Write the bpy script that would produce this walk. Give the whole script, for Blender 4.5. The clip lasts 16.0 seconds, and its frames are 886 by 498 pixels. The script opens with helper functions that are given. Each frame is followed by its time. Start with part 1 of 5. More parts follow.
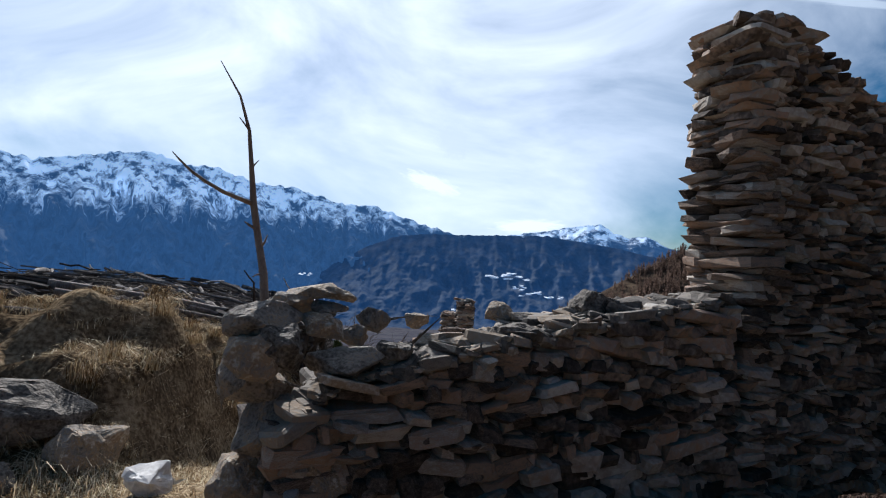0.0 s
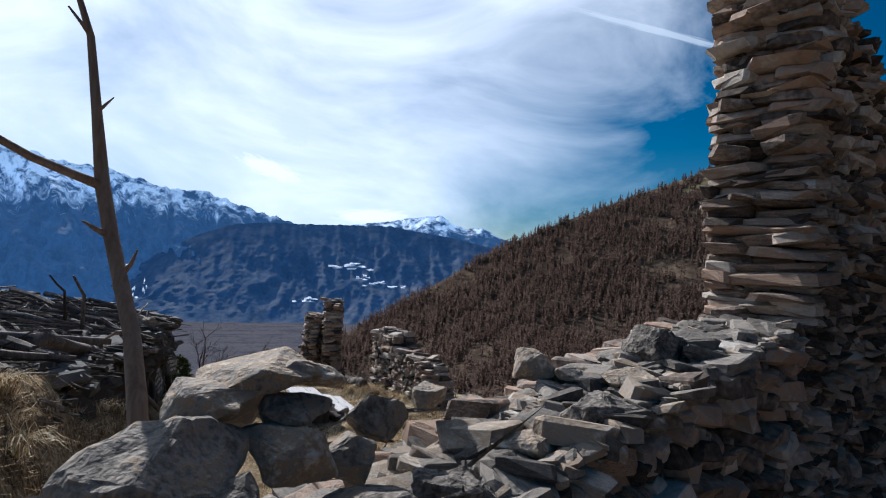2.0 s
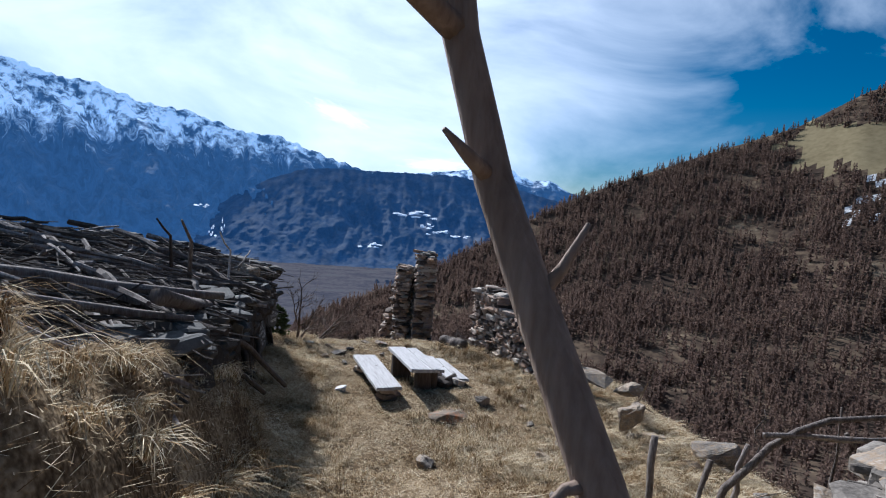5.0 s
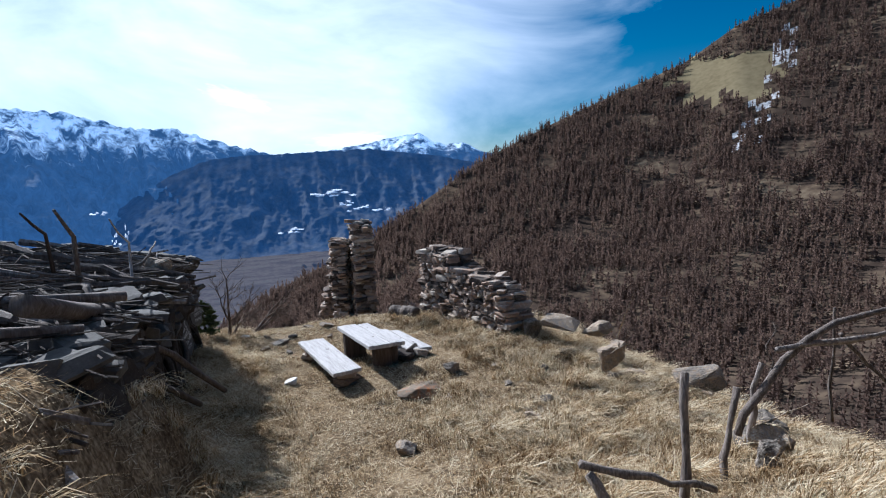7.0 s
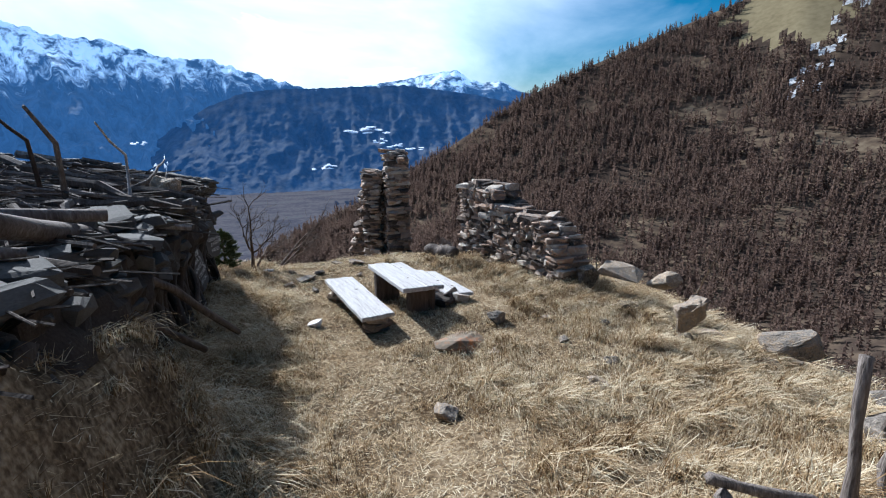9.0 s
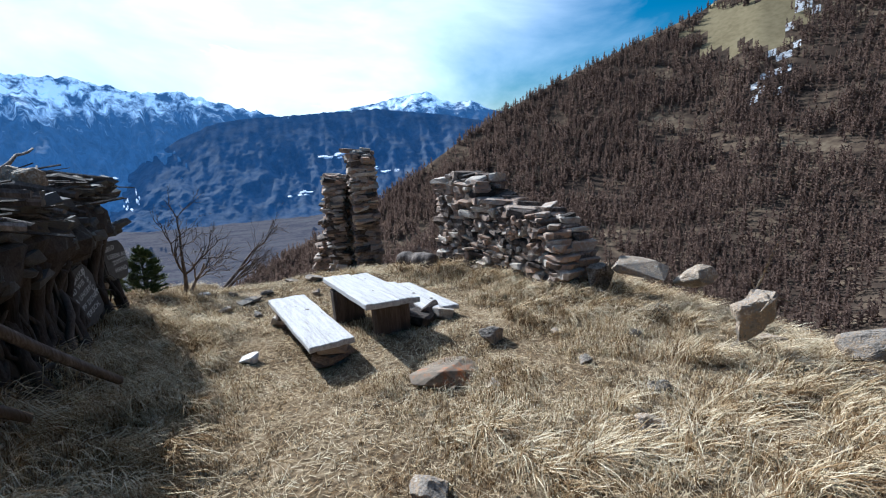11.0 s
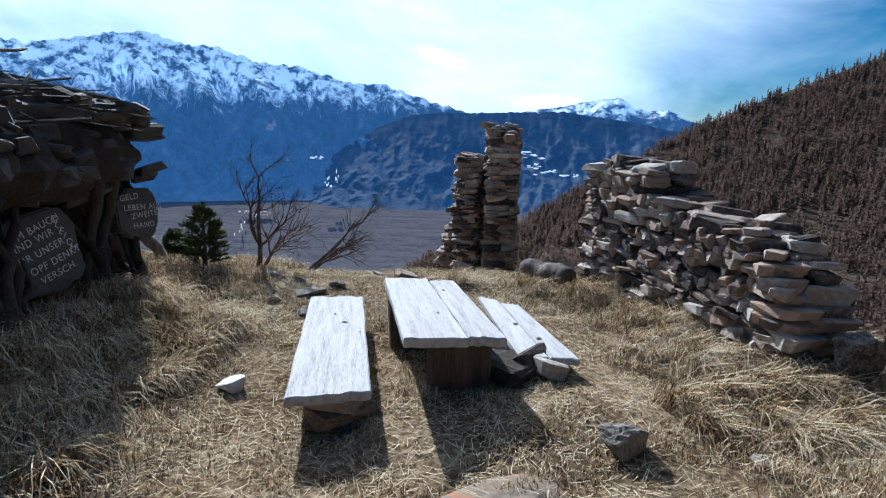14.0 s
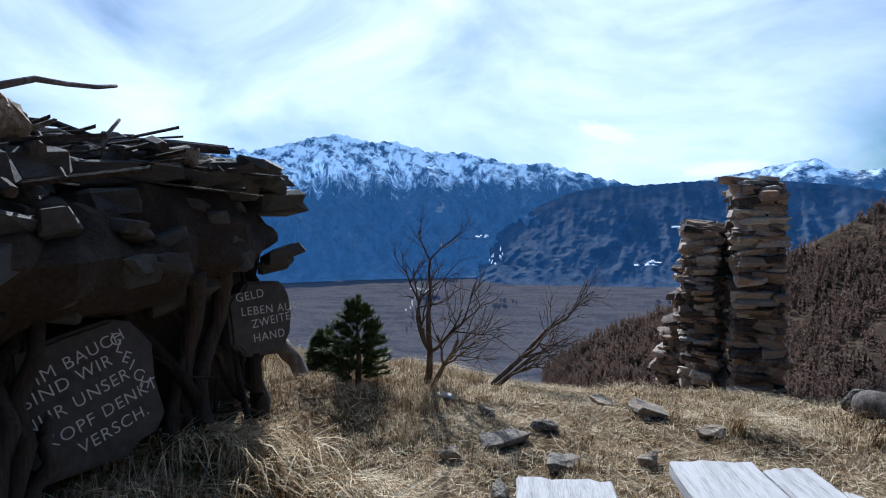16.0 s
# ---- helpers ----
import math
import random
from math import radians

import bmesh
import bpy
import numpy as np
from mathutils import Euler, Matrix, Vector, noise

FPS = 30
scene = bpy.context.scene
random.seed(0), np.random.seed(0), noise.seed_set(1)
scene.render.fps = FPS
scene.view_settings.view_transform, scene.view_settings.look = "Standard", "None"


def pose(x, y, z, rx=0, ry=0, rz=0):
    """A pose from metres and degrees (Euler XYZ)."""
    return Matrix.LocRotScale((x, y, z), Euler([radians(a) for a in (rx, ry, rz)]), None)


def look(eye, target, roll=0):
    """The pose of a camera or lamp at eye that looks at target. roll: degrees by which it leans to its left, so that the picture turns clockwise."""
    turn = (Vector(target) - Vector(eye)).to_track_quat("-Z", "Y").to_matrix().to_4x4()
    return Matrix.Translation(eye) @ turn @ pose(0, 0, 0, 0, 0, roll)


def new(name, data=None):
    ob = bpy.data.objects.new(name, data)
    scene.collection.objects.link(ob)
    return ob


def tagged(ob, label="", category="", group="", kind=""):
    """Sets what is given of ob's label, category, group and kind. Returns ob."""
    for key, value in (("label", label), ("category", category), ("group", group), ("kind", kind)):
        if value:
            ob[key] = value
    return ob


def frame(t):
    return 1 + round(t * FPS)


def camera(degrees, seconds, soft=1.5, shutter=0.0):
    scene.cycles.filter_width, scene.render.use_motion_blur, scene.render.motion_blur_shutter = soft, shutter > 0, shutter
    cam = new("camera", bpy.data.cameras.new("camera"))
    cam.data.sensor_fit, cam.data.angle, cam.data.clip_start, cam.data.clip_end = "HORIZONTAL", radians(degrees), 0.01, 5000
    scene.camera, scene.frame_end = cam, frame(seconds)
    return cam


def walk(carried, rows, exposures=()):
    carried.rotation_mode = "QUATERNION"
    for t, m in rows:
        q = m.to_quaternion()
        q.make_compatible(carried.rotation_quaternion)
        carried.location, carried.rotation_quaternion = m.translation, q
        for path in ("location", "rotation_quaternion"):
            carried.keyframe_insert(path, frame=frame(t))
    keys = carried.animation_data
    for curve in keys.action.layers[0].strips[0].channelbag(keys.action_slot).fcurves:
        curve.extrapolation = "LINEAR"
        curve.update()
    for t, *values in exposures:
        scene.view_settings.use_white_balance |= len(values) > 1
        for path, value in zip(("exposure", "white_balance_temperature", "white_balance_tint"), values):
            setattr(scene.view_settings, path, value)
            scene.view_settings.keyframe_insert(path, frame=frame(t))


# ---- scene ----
cam = camera(79.0, 16.0, 1.1)
PATH = [
    (0, (1.446, -2.126, 3.635), (1.444, -0.126, 3.697), 2.8),
    (0.5, (1.211, -1.704, 3.675), (1.409, 0.286, 3.657), 2.6),
    (1, (1.04, -1.257, 3.673), (1.329, 0.722, 3.623), 2.5),
    (1.5, (0.895, -0.888, 3.717), (1.304, 1.069, 3.75), 1.9),
    (2, (0.733, -0.541, 3.781), (1.303, 1.375, 3.832), 2.5),
    (2.5, (0.687, -0.25, 3.85), (1.345, 1.638, 3.884), 1.3),
    (3, (0.6, -0.118, 3.889), (1.334, 1.742, 3.913), 1.9),
    (3.5, (0.301, -0.092, 3.915), (1.01, 1.779, 3.934), 2.4),
    (4, (0.03, 0.3, 3.79), (0.372, 2.269, 3.745), 4.6),
    (6.3, (0.02, 1.414, 3.775), (0.449, 3.346, 3.487), 3.6),
    (6.5, (-0.014, 1.566, 3.729), (0.456, 3.484, 3.412), 1.9),
    (7, (-0.07, 1.847, 3.491), (0.548, 3.732, 3.237), -2.7),
    (7.5, (-0.093, 2.122, 3.364), (0.51, 4.006, 3.067), -0.3),
    (8, (-0.081, 2.366, 3.324), (0.429, 4.258, 2.925), 2.5),
    (8.2, (-0.039, 2.448, 3.325), (0.465, 4.333, 2.887), 2.5),
    (10.3, (0.159, 4.009, 2.781), (0.656, 5.883, 2.29), -7.1),
    (10.5, (0.266, 4.151, 2.716), (0.775, 6.025, 2.238), -5.3),
    (11, (0.515, 4.467, 2.63), (1.083, 6.343, 2.235), -3.7),
    (11.5, (0.688, 4.758, 2.569), (1.29, 6.639, 2.255), -1.9),
    (12, (0.92, 5.086, 2.484), (1.419, 7.006, 2.229), -0.6),
    (12.5, (1.004, 5.49, 2.368), (1.385, 7.434, 2.089), -0.1),
    (13, (1.253, 5.825, 2.264), (1.474, 7.781, 1.909), -2.0),
    (13.5, (1.428, 6.153, 2.209), (1.536, 8.102, 1.772), 0.3),
    (14, (1.457, 6.572, 2.197), (1.421, 8.536, 1.819), 1.4),
    (14.5, (1.463, 7.002, 2.203), (1.279, 8.971, 1.904), 4.8),
    (15, (1.204, 7.449, 2.154), (0.862, 9.408, 1.942), 2.7),
    (15.5, (0.942, 7.97, 2.14), (0.475, 9.907, 1.972), -1.4),
    (16, (0.746, 8.483, 2.105), (0.113, 10.378, 2.007), -1.0),
]
walk(cam, [(t, look(e, g, r)) for t, e, g, r in PATH], [(0, 0.56, 5600, 10), (4, 0.67, 5300, 10), (7, 0.86, 5250, 10), (10.5, 1.1, 5180, 6), (12, 1.02, 5020, 6), (14, 0.9, 5050, 6), (16, 0.68, 5080, 8)])

# ---- world, sun, exposure ----
SUN_AZ, SUN_EL = -24.0, 34.0          # degrees: to the left of +y, above the horizon
world = bpy.data.worlds.new("sky")
scene.world = world
world.use_nodes = True
wn, wl = world.node_tree.nodes, world.node_tree.links
wn.clear()
sky = wn.new("ShaderNodeTexSky")
sky.sky_type, sky.sun_disc = "NISHITA", False
sky.sun_elevation, sky.sun_rotation = radians(SUN_EL), radians(SUN_AZ)
sky.altitude, sky.air_density, sky.dust_density, sky.ozone_density = 2500, 1.25, 0.2, 2.0
bg = wn.new("ShaderNodeBackground")
bg.inputs["Strength"].default_value = 0.031
wout = wn.new("ShaderNodeOutputWorld")
tc = wn.new("ShaderNodeTexCoord")
mp = wn.new("ShaderNodeMapping")
mp.inputs["Rotation"].default_value = (0.0, 0.25, 0.5)
mp.inputs["Scale"].default_value = (1.2, 1.6, 2.8)
cn = wn.new("ShaderNodeTexNoise")
cn.inputs["Scale"].default_value, cn.inputs["Detail"].default_value = 1.6, 9.0
cn.inputs["Roughness"].default_value, cn.inputs["Distortion"].default_value = 0.55, 0.6
cr = wn.new("ShaderNodeValToRGB")
cr.color_ramp.elements[0].position, cr.color_ramp.elements[1].position = 0.45, 1.06
cmix = wn.new("ShaderNodeMixRGB")
cmix.inputs["Color2"].default_value = (24.0, 24.8, 26.0, 1)
# thin high cloud grows denser towards the sun
vd = wn.new("ShaderNodeVectorMath")
vd.operation = "DOT_PRODUCT"
vd.inputs[1].default_value = (math.sin(radians(SUN_AZ)) * math.cos(radians(SUN_EL)), math.cos(radians(SUN_AZ)) * math.cos(radians(SUN_EL)), math.sin(radians(SUN_EL)))
near_sun = wn.new("ShaderNodeMapRange")
near_sun.inputs["From Min"].default_value, near_sun.inputs["From Max"].default_value = 0.15, 1.0
near_sun.inputs["To Min"].default_value, near_sun.inputs["To Max"].default_value = -0.24, 0.43
cadd = wn.new("ShaderNodeMath")
cadd.operation = "ADD"
wl.new(tc.outputs["Generated"], mp.inputs["Vector"])
wl.new(mp.outputs["Vector"], cn.inputs["Vector"])
wl.new(tc.outputs["Generated"], vd.inputs[0])
wl.new(vd.outputs["Value"], near_sun.inputs["Value"])
wl.new(cn.outputs["Fac"], cadd.inputs[0])
wl.new(near_sun.outputs["Result"], cadd.inputs[1])
wl.new(cadd.outputs["Value"], cr.inputs["Fac"])
wl.new(cr.outputs["Color"], cmix.inputs["Fac"])
hs = wn.new("ShaderNodeHueSaturation")
hs.inputs["Hue"].default_value, hs.inputs["Saturation"].default_value, hs.inputs["Value"].default_value = 0.49, 1.6, 1.0
wl.new(sky.outputs["Color"], hs.inputs["Color"])
wl.new(hs.outputs["Color"], cmix.inputs["Color1"])
wl.new(cmix.outputs["Color"], bg.inputs["Color"])
wl.new(bg.outputs["Background"], wout.inputs["Surface"])
sun = new("sun", bpy.data.lights.new("sun", "SUN"))
sun.data.energy, sun.data.angle, sun.data.color = 4.7, radians(0.6), (1.0, 0.91, 0.79)
sun_way = Vector((math.sin(radians(SUN_AZ)) * math.cos(radians(SUN_EL)), math.cos(radians(SUN_AZ)) * math.cos(radians(SUN_EL)), math.sin(radians(SUN_EL))))
sun.matrix_world = look((0, 0, 60), Vector((0, 0, 60)) - sun_way)


# ---- materials ----
def material(name, ramp, scale, rough=0.9, bump=0.4, fine=9.0, vary=0.0, stretch=(1, 1, 1), island=False, dist=0.02, glow=None, space="Object"):
    """Two scales of noise over a colour ramp, with relief; vary: tint from object to object or island to island."""
    m = bpy.data.materials.new(name)
    m.use_nodes = True
    n, l = m.node_tree.nodes, m.node_tree.links
    b = n["Principled BSDF"]
    b.inputs["Roughness"].default_value = rough
    b.inputs["Specular IOR Level"].default_value = 0.0 if space == "World" else 0.18
    t = n.new("ShaderNodeTexCoord")
    geo = n.new("ShaderNodeNewGeometry")
    q = n.new("ShaderNodeMapping")
    q.inputs["Scale"].default_value = stretch
    l.new(geo.outputs["Position"] if space == "World" else t.outputs["Object"], q.inputs["Vector"])
    a = n.new("ShaderNodeTexNoise")
    a.inputs["Scale"].default_value, a.inputs["Detail"].default_value, a.inputs["Roughness"].default_value = scale, 6.0, 0.62
    f = n.new("ShaderNodeTexNoise")
    f.inputs["Scale"].default_value, f.inputs["Detail"].default_value = scale * fine, 5.0
    for k in (a, f):
        l.new(q.outputs["Vector"], k.inputs["Vector"])
    mixf = n.new("ShaderNodeMath")
    mixf.operation = "MULTIPLY_ADD"
    mixf.inputs[1].default_value = 0.45
    half = n.new("ShaderNodeMath")
    half.operation = "MULTIPLY"
    half.inputs[1].default_value = 0.55
    l.new(a.outputs["Fac"], half.inputs[0])
    l.new(f.outputs["Fac"], mixf.inputs[0])
    l.new(half.outputs["Value"], mixf.inputs[2])
    fac = mixf.outputs["Value"]
    if vary:
        rnd = geo.outputs["Random Per Island"]
        if not island:
            rnd = n.new("ShaderNodeObjectInfo").outputs["Random"]
        off = n.new("ShaderNodeMath")
        off.operation = "MULTIPLY_ADD"
        off.inputs[1].default_value, off.inputs[2].default_value = vary, -vary / 2
        l.new(rnd, off.inputs[0])
        plus = n.new("ShaderNodeMath")
        plus.operation = "ADD"
        l.new(off.outputs["Value"], plus.inputs[0])
        l.new(fac, plus.inputs[1])
        fac = plus.outputs["Value"]
    r = n.new("ShaderNodeValToRGB")
    el = r.color_ramp.elements
    while len(el) < len(ramp):
        el.new(0.5)
    for e, (p, c) in zip(el, ramp):
        e.position, e.color = p, (*c, 1)
    l.new(fac, r.inputs["Fac"])
    l.new(r.outputs["Color"], b.inputs["Base Color"])
    if bump:
        bp = n.new("ShaderNodeBump")
        bp.inputs["Strength"].default_value, bp.inputs["Distance"].default_value = bump, dist
        l.new(mixf.outputs["Value"], bp.inputs["Height"])
        l.new(bp.outputs["Normal"], b.inputs["Normal"])
    # glow: emission that paints haze and brightness onto far surfaces
    if glow:
        b.inputs["Emission Color"].default_value, b.inputs["Emission Strength"].default_value = (*glow[0], 1), glow[1]
    return m


M_STONE = material("dry_stone", [(0.18, (0.04, 0.031, 0.026)), (0.36, (0.125, 0.096, 0.078)), (0.47, (0.255, 0.197, 0.155)), (0.56, (0.34, 0.22, 0.15)), (0.66, (0.31, 0.255, 0.21)), (0.82, (0.46, 0.41, 0.35))], 4.5, 0.9, 0.9, 6.0, 0.62)
M_STONE_FILL = material("stone_fill", [(0.18, (0.04, 0.031, 0.026)), (0.36, (0.125, 0.096, 0.078)), (0.47, (0.255, 0.197, 0.155)), (0.56, (0.34, 0.22, 0.15)), (0.66, (0.31, 0.255, 0.21)), (0.82, (0.46, 0.41, 0.35))], 4.5, 0.9, 0.9, 6.0, 0.62, island=True)
RUBBLE = [(0.22, (0.06, 0.052, 0.045)), (0.4, (0.14, 0.122, 0.105)), (0.55, (0.235, 0.208, 0.178)), (0.68, (0.25, 0.185, 0.125)), (0.84, (0.42, 0.39, 0.35))]
M_RUBBLE = material("pale_rubble", RUBBLE, 5.0, 0.88, 0.7, 9.0, 0.5)
M_RUBBLE_FILL = material("pale_rubble_fill", RUBBLE, 5.0, 0.88, 0.7, 9.0, 0.5, island=True)
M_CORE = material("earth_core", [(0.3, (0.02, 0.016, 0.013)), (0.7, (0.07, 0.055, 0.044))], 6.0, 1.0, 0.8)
M_BOULDER = material("grey_boulder", [(0.3, (0.045, 0.038, 0.032)), (0.41, (0.13, 0.112, 0.094)), (0.51, (0.24, 0.21, 0.178)), (0.59, (0.27, 0.195, 0.125)), (0.7, (0.46, 0.42, 0.36))], 9.0, 0.85, 1.4, 6.0, 0.22)
M_GRIT = material("grit", [(0.3, (0.05, 0.043, 0.037)), (0.5, (0.14, 0.125, 0.108)), (0.7, (0.27, 0.24, 0.21))], 22.0, 1.0, 0.9, 6.0)
M_RED = material("rust_boulder", [(0.3, (0.09, 0.072, 0.055)), (0.5, (0.19, 0.15, 0.11)), (0.66, (0.34, 0.13, 0.05)), (0.85, (0.26, 0.2, 0.15))], 2.2, 0.85, 0.6)
M_GROUND = material("dry_turf", [(0.36, (0.04, 0.029, 0.019)), (0.46, (0.105, 0.075, 0.046)), (0.54, (0.19, 0.14, 0.087)), (0.63, (0.3, 0.235, 0.155)), (0.85, (0.25, 0.22, 0.19))], 1.6, 1.0, 1.0, 16.0, dist=0.04, space="World")
M_GRASS = material("dry_grass", [(0.26, (0.1, 0.057, 0.026)), (0.42, (0.31, 0.21, 0.11)), (0.55, (0.52, 0.41, 0.255)), (0.76, (0.68, 0.6, 0.44))], 0.9, 0.75, 0.0, 5.0, 0.5, island=True, space="World")
M_PALE = material("weathered_plank", [(0.3, (0.17, 0.15, 0.14)), (0.42, (0.34, 0.322, 0.315)), (0.55, (0.48, 0.462, 0.457)), (0.8, (0.58, 0.562, 0.56))], 7.0, 0.8, 0.45, 7.0, 0.1, stretch=(3.5, 0.35, 3.5))
M_LEG = material("dark_oak_stump", [(0.25, (0.03, 0.023, 0.018)), (0.5, (0.085, 0.063, 0.05)), (0.8, (0.17, 0.135, 0.11))], 5.0, 0.9, 0.9, 5.0, 0.2, stretch=(3, 3, 0.4))
M_LOG = material("grey_dead_wood", [(0.2, (0.03, 0.024, 0.02)), (0.45, (0.085, 0.068, 0.058)), (0.62, (0.16, 0.135, 0.12)), (0.85, (0.36, 0.33, 0.31))], 5.0, 0.9, 0.7, 5.0, 0.45, stretch=(3, 3, 0.35))
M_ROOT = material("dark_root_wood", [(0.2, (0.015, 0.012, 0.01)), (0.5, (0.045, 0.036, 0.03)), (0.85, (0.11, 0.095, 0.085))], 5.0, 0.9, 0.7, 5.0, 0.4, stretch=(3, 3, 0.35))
M_FENCE = material("grey_fence_wood", [(0.28, (0.03, 0.024, 0.02)), (0.44, (0.11, 0.09, 0.078)), (0.58, (0.21, 0.18, 0.16)), (0.8, (0.42, 0.38, 0.35))], 9.0, 0.9, 1.0, 5.0, 0.2, stretch=(3, 3, 0.35))
M_TRUNK = material("bare_trunk", [(0.2, (0.09, 0.06, 0.045)), (0.45, (0.20, 0.145, 0.11)), (0.65, (0.29, 0.225, 0.18)), (0.9, (0.38, 0.32, 0.27))], 6.0, 0.8, 0.5, 5.0, stretch=(3, 3, 0.3))
M_TWIG = material("twig", [(0.3, (0.09, 0.065, 0.05)), (0.6, (0.24, 0.19, 0.16)), (0.85, (0.45, 0.38, 0.33))], 3.0, 0.9, 0.0, 4.0, 0.5)
M_NEEDLE = material("pine_needles", [(0.3, (0.05, 0.075, 0.025)), (0.55, (0.11, 0.14, 0.05)), (0.8, (0.2, 0.21, 0.08))], 2.0, 0.7, 0.0, 4.0, 0.5, island=True)
M_WHITE = material("white_quartz", [(0.3, (0.45, 0.43, 0.41)), (0.7, (0.75, 0.73, 0.71))], 5.0, 0.8, 0.4)
M_SNOW = material("old_snow", [(0.42, (0.22, 0.2, 0.19)), (0.55, (0.6, 0.62, 0.65)), (0.7, (0.8, 0.81, 0.83))], 5.0, 0.7, 0.3)
M_CHALK = material("white_chalk_paint", [(0.3, (0.55, 0.54, 0.52)), (0.7, (0.75, 0.74, 0.72))], 30.0, 0.9, 0.0)
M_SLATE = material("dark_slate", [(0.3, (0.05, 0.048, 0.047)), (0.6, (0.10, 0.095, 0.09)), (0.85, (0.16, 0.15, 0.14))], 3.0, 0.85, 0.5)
M_LARCH = material("bare_larch", [(0.2, (0.085, 0.058, 0.049)), (0.42, (0.13, 0.09, 0.073)), (0.6, (0.175, 0.122, 0.097)), (0.85, (0.23, 0.17, 0.125))], 0.012, 1.0, 0.0, 6.0, 0.25, island=True, space="World")
# thin bare crowns let light through
lt, ll = M_LARCH.node_tree.nodes, M_LARCH.node_tree.links
larch_b, larch_o = lt["Principled BSDF"], [q for q in lt if q.type == "OUTPUT_MATERIAL"][0]
larch_t, larch_m = lt.new("ShaderNodeBsdfTranslucent"), lt.new("ShaderNodeMixShader")
larch_m.inputs["Fac"].default_value = 0.5
if larch_b.inputs["Base Color"].links:
    ll.new(larch_b.inputs["Base Color"].links[0].from_socket, larch_t.inputs["Color"])
ll.new(larch_b.outputs["BSDF"], larch_m.inputs[1])
ll.new(larch_t.outputs["BSDF"], larch_m.inputs[2])
ll.new(larch_m.outputs["Shader"], larch_o.inputs["Surface"])
M_SLOPE = material("wooded_slope", [(0.3, (0.028, 0.021, 0.017)), (0.47, (0.05, 0.037, 0.029)), (0.57, (0.1, 0.074, 0.052)), (0.7, (0.2, 0.16, 0.11))], 0.014, 1.0, 0.3, 9.0, dist=4.0, space="World")


def part(name, bm, material, parent=None, label="", smooth=False):
    """Links a bmesh as one mesh object."""
    me = bpy.data.meshes.new(name)
    bm.to_mesh(me)
    bm.free()
    me.materials.append(material)
    if smooth:
        me.polygons.foreach_set("use_smooth", [True] * len(me.polygons))
    ob = new(name, me)
    if parent is not None:
        child(ob, parent)
    if label:
        ob["label"] = label
    return ob


def soup(name, verts, faces, material, parent=None, smooth=False):
    """One mesh from arrays of corners and faces."""
    me = bpy.data.meshes.new(name)
    me.from_pydata(verts, [], faces)
    me.materials.append(material)
    if smooth:
        me.polygons.foreach_set("use_smooth", [True] * len(me.polygons))
    ob = new(name, me)
    if parent is not None:
        child(ob, parent)
    return ob


def empty(name, at=(0, 0, 0)):
    ob = new(name)
    ob.location = at
    return ob


PLACED = {}


def base(name, at):
    """An empty at a thing's base whose parts are given in world places."""
    ob = empty(name, at)
    PLACED[ob.name] = Matrix.Translation(-Vector(at))
    return ob


def child(ob, parent):
    ob.parent = parent
    if parent.name in PLACED:
        ob.matrix_parent_inverse = PLACED[parent.name]


def n2(x, y, s=1.0, seed=0.0):
    return noise.noise(Vector((x * s + seed, y * s - seed, seed * 1.7)))


def lerp_table(v, table):
    return float(np.interp(v, [a for a, _ in table], [b for _, b in table]))


# ---- ground ----
ALONG = [(-40, 6.0), (-12, 2.6), (-3, 2.1), (-0.5, 2.15), (0.6, 2.3), (1.3, 2.2), (2.0, 1.95), (4.2, 1.25), (5.6, 0.86), (7, 0.68), (10, 0.68), (12.6, 0.68), (13.6, 0.5), (14.6, 0.2), (16, -0.3), (18, -1.6), (25, -8), (60, -45), (200, -170)]


def ground_z(x, y):
    """Height of the ground."""
    z = lerp_table(y, ALONG)
    if x > 3.8:
        z -= (x - 3.8) ** 1.35 * 0.22 * min(1, max(0, (y + 1) / 4))
    if x > 9:
        z -= (x - 9) * 0.5
    left = max(0.0, -0.62 - x + 0.12 * n2(x, y, 0.9, 21))
    high = lerp_table(y, [(1.2, 0.0), (1.55, 0.2), (1.85, 0.85), (2.3, 1.1), (3.0, 1.3), (4.4, 1.4), (6.0, 1.2), (8, 0.55), (10, 0.4), (11.4, 0.35), (12.4, 0.05)])
    steep = lerp_table(y, [(1.4, 0.7), (1.9, 2.6), (3.2, 3.2), (6, 2.5), (8, 0.7), (11, 0.5)])
    z += min(left * steep, high + 0.05 * left) * (1 + 0.35 * n2(x, y, 1.6, 31))
    z += 0.17 * min(1, left) * n2(x, y, 3.3, 33) * (1 if y < 9 else 0.3)
    if y < 0.6 and x < -1:
        z += min(0.6, (-1 - x) * 0.25)
    k = min(1.0, 0.3 + math.hypot(x, y - 6) / 12)
    return z + 0.05 * n2(x, y, 0.9, 3) + 0.03 * n2(x, y, 2.7, 5) * k + 0.012 * n2(x, y, 7.0, 8)


def ground():
    xs = np.concatenate([-np.geomspace(160, 9.2, 16), np.arange(-9, 9.01, 0.12), np.geomspace(9.2, 160, 16)])
    ys = np.concatenate([-np.geomspace(120, 5.2, 14), np.arange(-5, 20.01, 0.12), np.geomspace(20.2, 200, 16)])
    verts = [(x, y, ground_z(x, y)) for y in ys for x in xs]
    w = len(xs)
    faces = [(j * w + i, j * w + i + 1, (j + 1) * w + i + 1, (j + 1) * w + i) for j in range(len(ys) - 1) for i in range(w - 1)]
    ob = soup("ground", verts, faces, M_GROUND, smooth=True)
    return tagged(ob, "sloping ground of dry golden alpine turf with bare patches", "ground", kind="structure")


ground()


